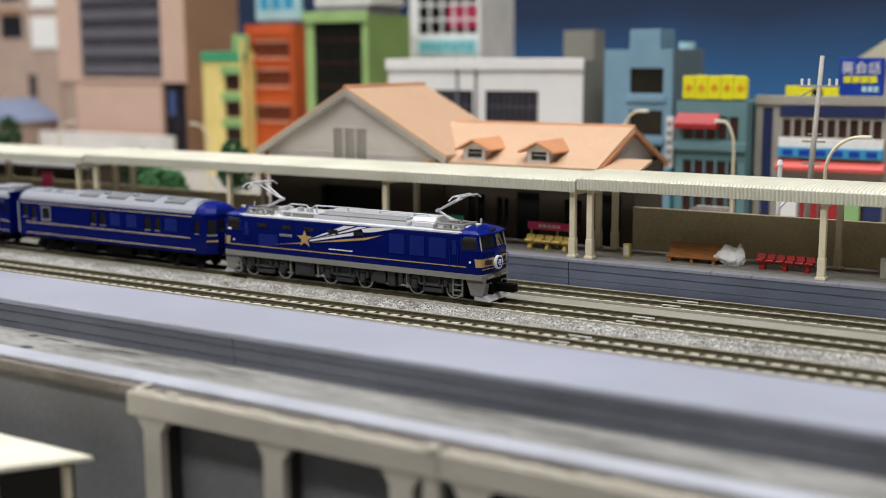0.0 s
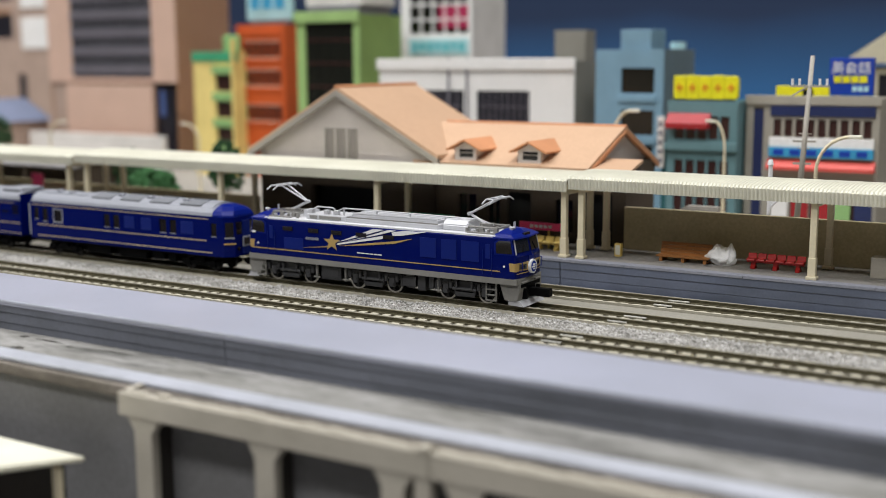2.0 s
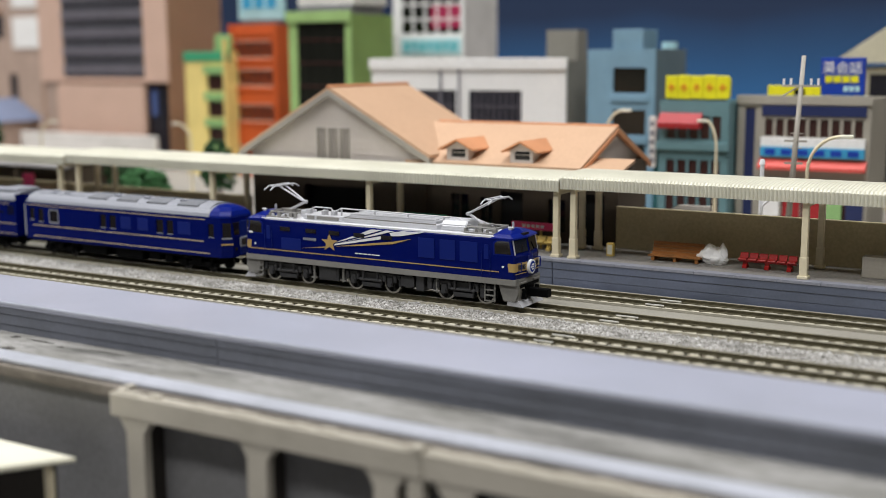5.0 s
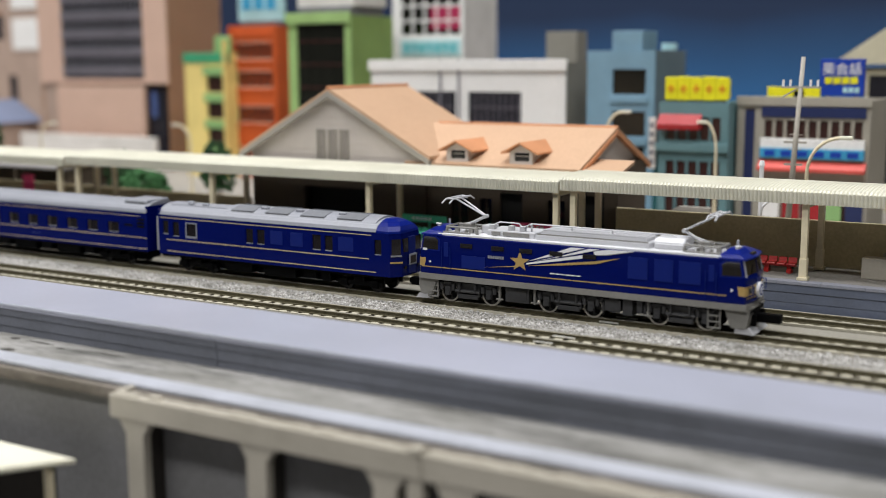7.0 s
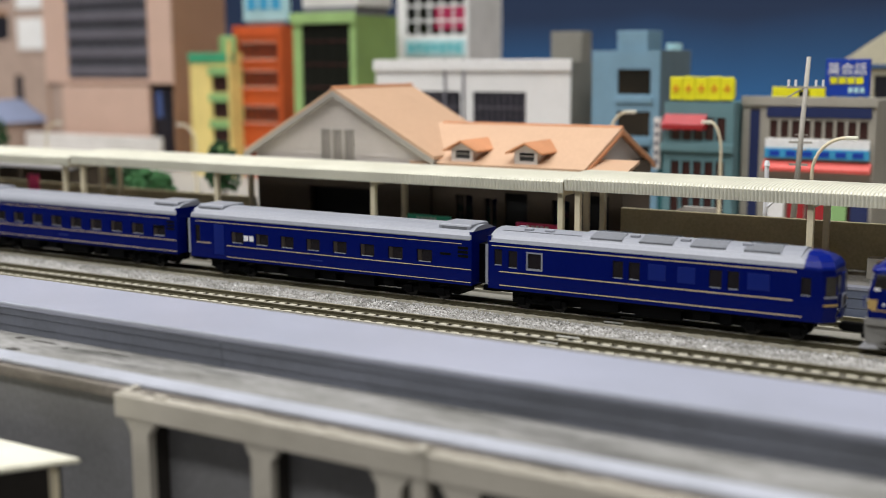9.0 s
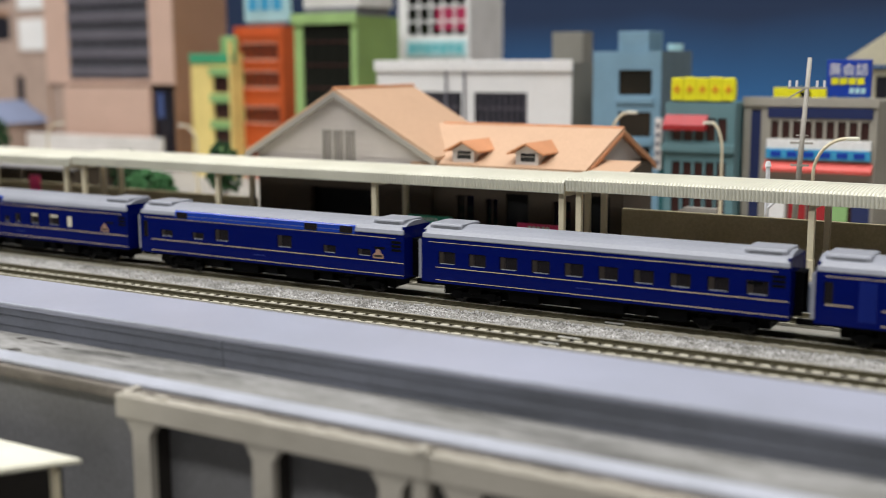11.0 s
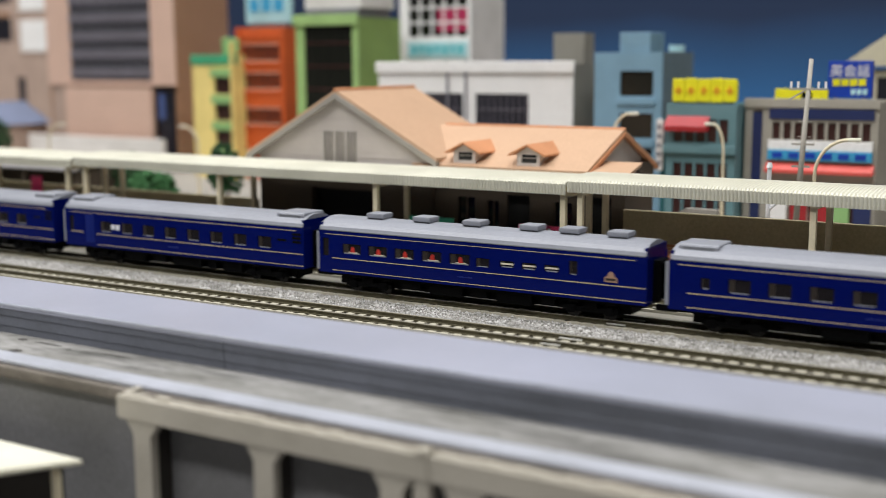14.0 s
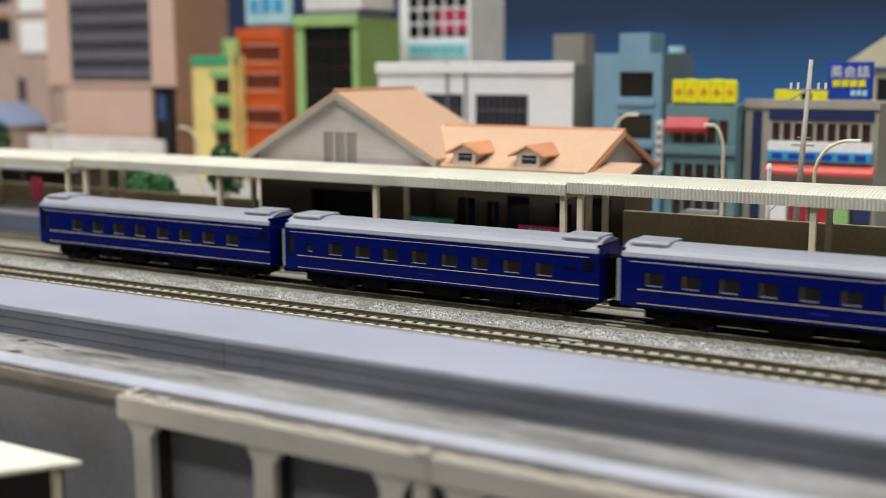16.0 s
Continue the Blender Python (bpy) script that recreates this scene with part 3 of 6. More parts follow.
C_ORTXT = mat("orange_print", (226, 150, 40), 0.4, bump=0)

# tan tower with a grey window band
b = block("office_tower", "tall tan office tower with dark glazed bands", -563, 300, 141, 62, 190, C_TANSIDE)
front(b, 141, 190, C_TAN, [(27.5, 116.5, 69.5, 187)], C_DARKWIN, 1.0, z0=66)
for k in range(17):
    bpart("mullion", C_MULLION, b, 28.4 + 5.2 * k, 29.4 + 5.2 * k, 0.3, 0.95, 69.5, 187)
for k in range(8):
    bpart("spandrel", C_BAND, b, 27.6, 116.4, -0.4, 0.28, 73.0 + 14.2 * k, 79.0 + 14.2 * k)
    bpart("spandrel_rail", C_MULLION, b, 27.6, 116.4, -0.7, -0.42, 78.2 + 14.2 * k, 79.2 + 14.2 * k)
bpart("podium", C_TAN, b, 22, 117, -3, 1.4, 0, 64, bev=0.5, label="plain tan podium wall")
bpart("podium_side", C_PINKWALL, b, 0, 22, 2, 6, 0, 66)
bpart("entrance_glass", C_DARKWIN, b, 118, 136, 3, 4, 0, 62)
bpart("entrance_sign", C_SLATEB, b, 121, 127, 1.5, 2.8, 40, 60)
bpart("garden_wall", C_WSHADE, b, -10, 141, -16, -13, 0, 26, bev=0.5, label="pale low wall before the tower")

# pale brown block far off with white panels
b = block("apartment_block", "pale brown apartment block with white window panels", -860, 420, 196, 90, 210, C_PINKWALL)
front(b, 196, 210, C_PINKWALL, [(20, 60, 105, 128), (20, 60, 142, 166), (75, 108, 105, 128), (75, 108, 142, 166), (20, 60, 180, 200), (112, 124, 38, 70)], C_DARKWIN)
for z in (95, 134, 172):
    bpart("white_panel", C_WHITE, b, 122, 184, -1.5, -0.05, z, z + 30)
    bpart("brick_band", C_TANSIDE, b, 0, 108, -0.8, -0.05, z + 34, z + 38)
b = block("low_house", "low grey house with a blue-grey roof", -640, 260, 60, 50, 34, C_PINKWALL)
front(b, 60, 34, C_PINKWALL, grid(8, 52, 4, 10, 24, 1, 4, 3), C_DARKWIN)
M_SLATE = mat("slate_blue_roof", (122, 130, 156), 0.6)
bm = bmesh.new()
prism(bm, [(-3, 34), (63, 34), (30, 52)], -3, 53)
part("roof_ridge", bm, M_SLATE, b, "blue-grey pitched roof")

# yellow and mint walk-up
b = block("narrow_house", "narrow yellow house with mint green balconies", -386, 280, 41, 32, 89, C_YELL, C_GREENTRIM)
front(b, 41, 82, C_YELL, [(21, 38, z, z + 12) for z in (4, 23, 42, 61)], C_BROWNWIN, 1.0)
for z in (16, 35, 54, 73):
    bpart("balcony", C_LGREEN, b, 20, 40.5, -3, 0, z, z + 6, bev=0.3)
bpart("parapet", C_GREENTRIM, b, -0.5, 41.5, -1, 2, 82, 89, bev=0.3)
bpart("stair_house", C_LGREEN, b, 22, 38, 8, 26, 89, 101, bev=0.8)
bpart("corner_pier", C_YELL, b, 38.8, 40.8, -3.4, 0.2, 0, 98, bev=0.3, label="tall yellow corner pier")

# orange brick building
b = block("shop_house", "orange brick shop building with brown windows", -351.5, 290, 44, 42, 108, C_ORANGED)
front(b, 44, 108, C_ORANGE, [q for z in (10, 40, 65, 85) for q in grid(5, 39, 6, z, z + 10.5, 1, 0.8, 1)], C_BROWNWIN)
for z in (6, 36, 61, 81, 100):
    bpart("brick_band", C_ORANGED, b, 3, 41, -1.0, 0, z, z + 3, bev=0.2)
for z in (10, 40, 65, 85):
    bpart("sill", C_TAN, b, 5, 39, -0.9, 0, z - 1.2, z - 0.2)
    bpart("lintel", C_TAN, b, 6, 38, -0.5, 0, z + 10.8, z + 11.5)
for x in (0, 40.5):
    bpart("corner_pier", C_ORANGED, b, x, x + 3.5, -1.6, 0, 0, 108, bev=0.2)
bpart("roof_sign", C_PALECY, b, 6, 46, 4, 8, 111, 138, bev=0.3)
for k in range(3):
    bpart("sign_blot", C_SKYB, b, 10 + 11 * k, 18 + 11 * k, 3.5, 3.95, 119, 128 + 3 * (k % 2))
bpart("sign_stand", C_MULLION, b, 8, 43, 5, 7, 105, 111.5)

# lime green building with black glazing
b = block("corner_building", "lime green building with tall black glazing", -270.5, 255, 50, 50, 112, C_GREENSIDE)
front(b, 50, 112, C_GREEN, [(7, 45.5, 6, 107)], C_BLACKWIN, 1.0)
for k in range(6):
    bpart("glazing_bar", C_BROWNWIN, b, 7, 45.5, 0.6, 0.95, 20 + 15 * k, 21.4 + 15 * k)
for k in range(3):
    bpart("mullion", C_BLACKWIN, b, 16.2 + 9.6 * k, 17 + 9.6 * k, 0.5, 0.9, 6, 107)
bpart("cornice", C_GREEN, b, -1.2, 51, -2.0, 0, 107, 114, bev=0.4)
bpart("roof_rail", C_MULLION, b, 4, 46, 6, 44, 112, 118, bev=0.5)
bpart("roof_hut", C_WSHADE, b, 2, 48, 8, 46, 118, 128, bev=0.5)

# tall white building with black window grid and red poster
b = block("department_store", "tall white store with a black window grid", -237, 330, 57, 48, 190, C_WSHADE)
front(b, 57, 190, C_WHITE, grid(7.5, 54.5, 5, 100.5, 180, 8, 1.2, 1.4), C_BLACKWIN)
bpart("poster", C_CRIMSON, b, 31, 55, 0.3, 0.85, 104, 119)
bpart("shop_sign", C_PALECY, b, 7, 55, -0.8, -0.05, 86, 97, bev=0.2)
for k in range(7):
    bpart("sign_bar", C_CYANTXT, b, 10 + 6.2 * k, 14.4 + 6.2 * k, -1.0, -0.82, 88.5 + (k % 2), 94.5)

# long white warehouse store
b = block("market_hall", "long low white hall with dark window strip", -188, 230, 130, 30, 82, C_GREY)
front(b, 130, 82, C_WHITE, [(30, 59.5, 47, 65), (68, 102.5, 47, 65)], C_DARKWIN, 1.0)
for x0, n in ((30, 7), (68, 9)):
    for k in range(1, n):
        bpart("mullion", C_BAND, b, x0 + 4.0 * k, x0 + 4.0 * k + 0.6, 0.4, 0.95, 47, 65)
    bpart("transom", C_BAND, b, x0, x0 + 29.5 + 5 * (n == 9), 0.2, 0.38, 55.6, 56.4)
bpart("parapet", C_WHITE, b, -1, 131, -1.6, 0, 77, 83.5, bev=0.4)
for x in (49, 61.5):
    bpart("downpipe", C_MULLION, b, x, x + 1.0, -1.4, -0.4, 30, 84)
b = block("grey_block", "plain grey concrete block behind the hall", -94, 280, 20, 15, 100, C_GREY)
front(b, 20, 100, C_GREY, [(6, 14, 40, 50)], C_DARKWIN)

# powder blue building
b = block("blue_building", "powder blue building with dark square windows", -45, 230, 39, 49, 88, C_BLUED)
front(b, 39, 88, C_BLUE, [(15, 34, z, z + 13.5) for z in (5, 23, 42, 64.5)], C_BLACKWIN, 1.0)
for z in (5, 23, 42, 64.5):
    bpart("sill", C_BLUE, b, 13.6, 35.4, -1.2, 0, z - 4.6, z - 0.6, bev=0.3)
bpart("stair_house", C_BLUE, b, 13.5, 31, 2, 24, 86, 98.5, bev=0.4)
bm = bmesh.new()
rod(bm, (33, 38, 84), (33, 38, 92), 4.5, 12)
part("water_tank", bm, C_PALECY, b)

# teal shop with the yellow sign
b = block("teal_shop", "teal grey shop building with red awning", 8, 200, 36, 34, 62, C_TEALW)
front(b, 36, 62, C_TEALW, [q for z in (4, 21, 43) for q in grid(4, 32, 5, z, z + 11.5, 1, 1.2, 1)], C_BROWNWIN)
bm = bmesh.new()
prism_x(bm, [(0, 56), (-5, 51), (-5, 48.5), (0, 48.5)], 0.5, 22.5)
part("awning", bm, C_SIGNRED, b, "red shop awning")
bpart("ledge", C_TEALW, b, -0.8, 36.8, -2.5, 0, 37.5, 41.5, bev=0.3)
bpart("hanging_sign", C_WSHADE, b, -5, -1.5, -1, 1.5, 28, 54, bev=0.3)
for k in range(5):
    bpart("sign_blot", C_MULLION, b, -4.4, -2.1, -1.2, -1.02, 30.5 + 4.6 * k, 33 + 4.6 * k)
sg = bpart("roof_sign", C_SIGNYEL, b, 2.2, 35, 2.4, 6, 63.6, 73.4, bev=1.0, label="bright yellow roof sign with orange marks")
for k in range(5):
    bpart("letter_block", C_SIGNYEL, sg, 2.2 + 6.6 * k, 8.6 + 6.6 * k, 1.5, 2.6, 63.0 - 0.2 * (k % 2), 74.4 + 0.3 * (k % 2), bev=0.5)
    bm = bmesh.new()
    box(bm, 3.6 + 6.6 * k, 7.2 + 6.6 * k, 1.1, 1.38, 68.1, 69.1)
    box(bm, 4.9 + 6.6 * k, 5.9 + 6.6 * k, 1.08, 1.36, 66.6, 70.6)
    part("letter_bar", bm, C_ORTXT, sg)
bpart("sign_stand", C_MULLION, b, 3, 33, 2.5, 5, 59, 63.5)
bpart("teal_wall", C_TEALD, b, -4, -0.2, 4, 30, 0, 40)

# grey office with navy band
b = block("office_building", "grey office building with navy band and coral awning", 45.5, 210, 63.5, 44, 63.5, C_STONEW)
front(b, 63.5, 63.5, C_STONEW, [(3.6, 8.6, 2, 59)] + grid(13.5, 60, 9, 45, 53.5, 1, 1.5, 1) + grid(13.5, 60, 5, 4, 24, 1, 1.4, 1), C_BROWNWIN)
bpart("navy_sign", C_NAVY, b, 3.8, 8.4, -0.3, 0.6, 4, 58)
bpart("navy_band", C_NAVY, b, 12, 61.5, -0.9, -0.05, 55, 60, bev=0.2)
bpart("white_band", C_WHITE, b, 12, 61.5, -1.6, -0.05, 40, 44.6, bev=0.2)
bpart("blue_band", C_SKYB, b, 12, 61.5, -2.2, -0.05, 35.2, 39.9, bev=0.2)
for k in range(6):
    bpart("sign_bar", C_SIGNBLUE, b, 14.5 + 7.9 * k, 19.5 + 7.9 * k, -2.45, -2.22, 36.2, 38.9)
bm = bmesh.new()
prism_x(bm, [(0, 34.2), (-4.5, 30.6), (-4.5, 29.0), (0, 29.4)], 11.5, 62.5)
part("awning", bm, C_CORAL, b, "coral red shop awning")
for k, c in enumerate((C_WHITE, C_SIGNRED, C_SIGNRED, C_LGREEN, C_NAVY)):
    bpart("shop_banner", c, b, 14 + 10 * k, 22 + 10 * k, -1.0, -0.05, 2, 22)
bpart("parapet", C_STONEW, b, -0.6, 64.1, -1.2, 0, 60.5, 65, bev=0.3)
ys = bpart("yellow_sign", C_SIGNYEL, b, 13, 38.5, 4, 6, 63, 69.6, bev=0.3)
bpart("sign_bar", C_BLACKWIN, ys, 26, 31, 3.6, 3.98, 64.8, 68)
for x in (15, 36):
    bpart("sign_leg", C_MULLION, b, x, x + 1, 4.4, 5.4, 59.5, 63.2)
rs = bpart("roof_sign", C_SIGNBLUE, b, 38, 58.5, 5, 9, 65.5, 83, bev=0.3, label="blue roof sign with white and yellow lettering")
for x in (41, 54):
    bpart("sign_leg", C_MULLION, b, x, x + 1.5, 6, 8, 59.5, 65.8)
cu = bpy.data.curves.new("sign_text", "FONT")
cu.body, cu.size, cu.extrude, cu.align_x = "英会話", 0.0062, 0.00012, "CENTER"
tmp = new("sign_text", cu)
bpy.context.view_layer.update()
me = bpy.data.meshes.new_from_object(tmp.evaluated_get(bpy.context.evaluated_depsgraph_get()))
bpy.data.objects.remove(tmp)
me.materials.append(C_WHITE)
tx = new("sign_text", me)
tx.parent = rs
tx.matrix_basis = pose(48.2 * MM, 4.8 * MM, 76.0 * MM, 90, 0, 0)
for k in range(4):
    bm = bmesh.new()
    prism(bm, [(40.6 + 4.0 * k, 71.0), (43.9 + 4.0 * k, 71.4), (43.6 + 4.0 * k, 74.6), (40.2 + 4.0 * k, 74.3)], 4.6, 4.95)
    part("sign_bar", bm, C_SIGNYEL, rs)
for k in range(3):
    bpart("sign_bar", C_PALECY, rs, 49 + 2.7 * k, 51.1 + 2.7 * k, 4.7, 4.95, 67, 69.6)
b = block("pale_block", "dark glazed block with a pitched cream roof", 88, 300, 70, 40, 78, C_CREAMW)
front(b, 70, 78, C_CREAMW, [(2, 22, 4, 74), (24, 45, 4, 74), (47, 68, 4, 74)], C_DARKWIN, 0.6)
bm = bmesh.new()
prism(bm, [(-14, 80), (-14, 82.5), (35, 116), (84, 82.5), (84, 80)], -4, 44)
part("roof_gable", bm, C_CREAMW, b, "cream pitched roof")


# ---- street furniture ----
def street_lamp(x, y, h, turn, reach=13):
    l = thing("street_lamp", x, y, 4, "cream curved street lamp with a single arm", "street lamp", "street lamps")
    l.matrix_basis = pose(x * MM, y * MM, 4 * MM, 0, 0, turn)
    bm = bmesh.new()
    rod(bm, (0, 0, 0), (0, 0, h * 0.72), 1.0, 10, 0.7)
    rod(bm, (0, 0, 0), (0, 0, 2), 1.8, 10, 1.4)
    pts = [(0, h * 0.72)]
    for k in range(1, 9):
        a = math.pi / 2 * k / 8
        pts.append((reach * (1 - math.cos(a)), h * 0.72 + h * 0.26 * math.sin(a)))
    for (xa, za), (xb, zb) in zip(pts, pts[1:]):
        rod(bm, (xa, 0, za), (xb, 0, zb), 0.7, 8, 0.62)
    part("pole", bm, M_POST, l)
    bm = bmesh.new()
    box(bm, reach - 1, reach + 4, -1, 1, h * 0.98 - 0.8, h * 0.98 + 0.7, bev=0.5)
    part("lamp_head", bm, M_CREAMROOF, l)
    return l


street_lamp(106.5, 100, 54, 0, 13)
street_lamp(-11.3, 175, 59, 0, 10)
street_lamp(47.5, 170, 55, 180, 5.5)
street_lamp(-438, 190, 42.5, 0, 12)
street_lamp(-300, 190, 44, 180, 11)

pl = thing("utility_pole", 96.5, 110, 4, "grey concrete utility pole with cross arms", "utility pole")
bm = bmesh.new()
rod(bm, (0, 0, 0), (4.4, 0, 84), 1.4, 12, 0.85)
part("pole", bm, M_POLE, pl, smooth=True)
for z, r in ((72, 7.5), (50, 4.5), (41, 3.6)):
    bm = bmesh.new()
    x = 4.4 * z / 84
    box(bm, x - r, x + r, -0.9, -0.1, z - 0.4, z + 0.4)
    arm = part("cross_arm", bm, M_POLE, pl)
    if z > 60:
        for dx in (-6.8, -4, 4, 6.8):
            bm = bmesh.new()
            rod(bm, (x + dx, -0.5, z + 0.4), (x + dx, -0.5, z + 3), 0.5, 8)
            part("insulator", bm, M_WHITE, arm)
        bm = bmesh.new()
        rod(bm, (x - 7, -0.6, z - 4), (x - 1, -0.6, z - 0.4), 0.35, 6)
        part("brace", bm, M_POLE, arm)
for k in range(4):
    bm = bmesh.new()
    z = 47 + 6 * k
    rod(bm, (4.4 * z / 84 - 2.6, 0, z), (4.4 * z / 84 + 2.6, 0, z), 0.22, 6)
    part("step_bolt", bm, M_POLE, pl)

# white signal post behind the fence
sp_ = thing("signal_post", 92, 88, 4, "small white post with a bracket arm behind the fence", "post")
bm = bmesh.new()
rod(bm, (0, 0, 0), (0, 0, 42), 0.9, 8)
rod(bm, (0, 0, 25), (6, 0, 31), 0.5, 8)
part("post", bm, M_WHITE, sp_)
bm = bmesh.new()
rod(bm, (0, 0, 42), (0, 0, 44), 1.3, 8, 0.8)
part("cap", bm, M_WHITE, sp_)

# pale ramp wall in the street
bm = bmesh.new()
prism(bm, [(10, 4), (62, 4), (62, 24), (48, 24)], 118, 121)
setting("wall_ramp", bm, M_STREET, "pale sloping ramp wall in the street")


# ---- bushes ----
def bush(x, y, h, w, material, label):
    t = thing("bush", x, y, 4, label, "bush", "bushes")
    bm = bmesh.new()
    for a in range(3):
        rod(bm, (a - 1, 0, 0), ((a - 1) * w * 0.2, a - 1, h * 0.5), 0.9, 6, 0.4)
    part("trunk", bm, M_TRUNK, t)
    bm = bmesh.new()
    for i in range(150):
        v = Vector((random.gauss(0, 1), random.gauss(0, 1), random.gauss(0, 1)))
        v.normalize()
        v *= random.uniform(0.55, 1.05)
        c = Vector((v.x * w * 0.5, v.y * w * 0.4, h * 0.58 + v.z * h * 0.42))
        r = random.uniform(0.07, 0.14) * w
        mt = Matrix.Translation(c * MM) @ Euler([random.uniform(0, 6) for _ in range(3)]).to_matrix().to_4x4() @ Matrix.Diagonal((r * MM, r * 0.8 * MM, r * 0.6 * MM, 1))
        bmesh.ops.create_icosphere(bm, subdivisions=1, radius=1, matrix=mt)
    for v in bm.verts:
        v.co += Vector((random.uniform(-1, 1), random.uniform(-1, 1), random.uniform(-1, 1))) * 0.0005
    part("crown", bm, material, t)


bush(-271, 120, 21, 29, M_LEAF, "rounded mid-green foam bush by the street")
bush(-301, 132, 31, 27, M_LEAF2, "dark green foam bush by the street")
bush(-243, 150, 36, 22, M_LEAF2, "dark green upright foam bush by the fence")
bush(-505, 200, 45, 20, M_LEAF2, "dark green foam tree by the low house")


# low shed with a pale roof behind the platform
b = thing("cycle_shed", -470, 92, 4, "long low shed with a pale grey roof", "shed")
bm = bmesh.new()
roof_slab(bm, (0, 0, 24), (166, 0, 24), (166, 34, 29), (0, 34, 29), 1.5)
part("roof", bm, M_SHEDROOF, b)
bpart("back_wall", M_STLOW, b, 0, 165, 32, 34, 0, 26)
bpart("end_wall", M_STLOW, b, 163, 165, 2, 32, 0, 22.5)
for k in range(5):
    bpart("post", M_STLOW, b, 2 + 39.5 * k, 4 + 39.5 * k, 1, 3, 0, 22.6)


# ---- things on the platform ----
Z_PLAT = 9.95


def seat_row(x, y, count, pitch, material, label, sign=None):
    b = thing("platform_bench", x, y, Z_PLAT, label, "bench", "platform benches")
    w = count * pitch
    for k in range(count):
        bm = bmesh.new()
        x0 = k * pitch + 0.25
        prism_x(bm, [(0, 3.0), (0, 3.6), (0.6, 3.9), (2.6, 3.7), (3.2, 5.5), (3.9, 5.6), (3.4, 3.2), (2.8, 2.8)], x0, x0 + pitch - 0.5)
        bmesh.ops.bevel(bm, geom=list(bm.edges), offset=0.14 * MM, segments=1, affect="EDGES")
        part("seat", bm, material, b)
    for fx in (0.12, 0.5, 0.88):
        bm = bmesh.new()
        prism_x(bm, [(0.4, 0), (3.6, 0), (3.6, 1.0), (2.6, 1.4), (2.6, 3.0), (1.2, 3.0), (1.2, 1.4), (0.4, 1.0)], w * fx - 0.8, w * fx + 0.8)
        part("leg", bm, material, b)
    bpart("rail", material, b, 0.3, w - 0.3, 1.3, 2.5, 2.3, 3.1)
    if sign:
        bm = bmesh.new()
        box(bm, -0.5, w + 0.5, 5.2, 5.9, 7.4, 10.6, bev=0.2)
        s = part("sign_board", bm, sign, b, "bright advertising board")
        for k in range(5):
            bpart("sign_bar", M_WHITE, s, w * 0.22 + k * 2.1, w * 0.22 + k * 2.1 + 1.5, 5.0, 5.18, 8.4, 9.6)
        for fx in (0.05, 0.62, 0.95):
            bpart("sign_leg", material, b, w * fx - 0.4, w * fx + 0.4, 5.3, 5.8, 0, 7.5)
    return b


seat_row(93, 55.4, 6, 3.6, M_RED, "row of red moulded seats on the platform")
seat_row(-4, 56.0, 5, 4.2, M_YELLOW, "row of yellow seats below a pink board", M_PINK)
seat_row(-58.6, 57.0, 6, 3.6, M_TEAL, "row of teal green seats below a teal board", M_TEAL)

b = thing("wooden_bench", 57.8, 55.6, Z_PLAT, "brown wooden slatted platform bench", "bench", "platform benches")
for k in range(4):
    bpart("seat_slat", M_WOOD, b, 0, 20.8, 0.2 + k * 1.15, 1.2 + k * 1.15, 1.7, 2.2, bev=0.08)
for k in range(4):
    bpart("back_slat", M_WOOD, b, 0.3, 20.5, 4.5 + 0.42 * k, 5.2 + 0.42 * k, 2.15 + 1.2 * k, 3.27 + 1.2 * k, bev=0.08)
for x in (1.2, 10, 18.6):
    bm = bmesh.new()
    box(bm, x, x + 1.2, 0.6, 4.6, 0, 1.7)
    box(bm, x, x + 1.2, 6.5, 7.1, 0, 6.4)
    part("leg", bm, M_WOOD, b)

b = thing("crumpled_sheet", 82.6, 60.0, Z_PLAT, "crumpled white plastic sheet lying on the platform", "sheet")
bm = bmesh.new()
bmesh.ops.create_icosphere(bm, subdivisions=4, radius=1)
for v in bm.verts:
    d = noise.voronoi(v.co * 1.6 + Vector((3, 1, 2)))[0]
    k = 0.86 + 0.34 * (d[1] - d[0]) + 0.22 * noise.noise(v.co * 1.3)
    q = v.co * k
    ear = 4.2 * max(0.0, 1 - ((q.x - 0.62) / 0.3) ** 2) * max(0.0, q.z) + 1.6 * max(0.0, 1 - ((q.x + 0.3) / 0.35) ** 2) * max(0.0, q.z)
    v.co = Vector((q.x * 6.4, q.y * 3.0 + 1.2 * max(0.0, q.z), max(0.0, q.z * 3.6 + 2.6 + ear))) * MM
part("sheet", bm, M_PAPER, b)
bpart("tag", M_BLACK, b, -5.4, -4.2, -3.0, -2.3, 0.6, 1.5, bev=0.1)

b = thing("platform_box", 41.6, 57.5, Z_PLAT, "small cream box standing on the platform", "box")
bpart("body", M_YELLOW, b, -1.4, 1.4, -1, 1, 0, 5.2, bev=0.2)
bpart("panel", M_CREAM, b, -1.0, 1.0, -1.1, -1.02, 0.8, 4.6)
b = thing("kiosk_counter", 137, 58, Z_PLAT, "low grey counter block on the platform", "counter")
bpart("body", M_FRAME, b, 0, 26, 0, 6, 0, 7.5, bev=0.3)
bpart("top", M_FRAME, b, 6, 27, 6.2, 9, 0, 8.6, bev=0.3)
b = thing("platform_sign", -300, 62, Z_PLAT, "small pink standing sign on the platform", "sign")
bpart("board", M_PINK, b, -4, 4, -0.6, 0.6, 4, 17, bev=0.3)
bpart("foot", M_SILLGREY, b, -3, 3, -1.5, 1.5, 0, 4, bev=0.2)

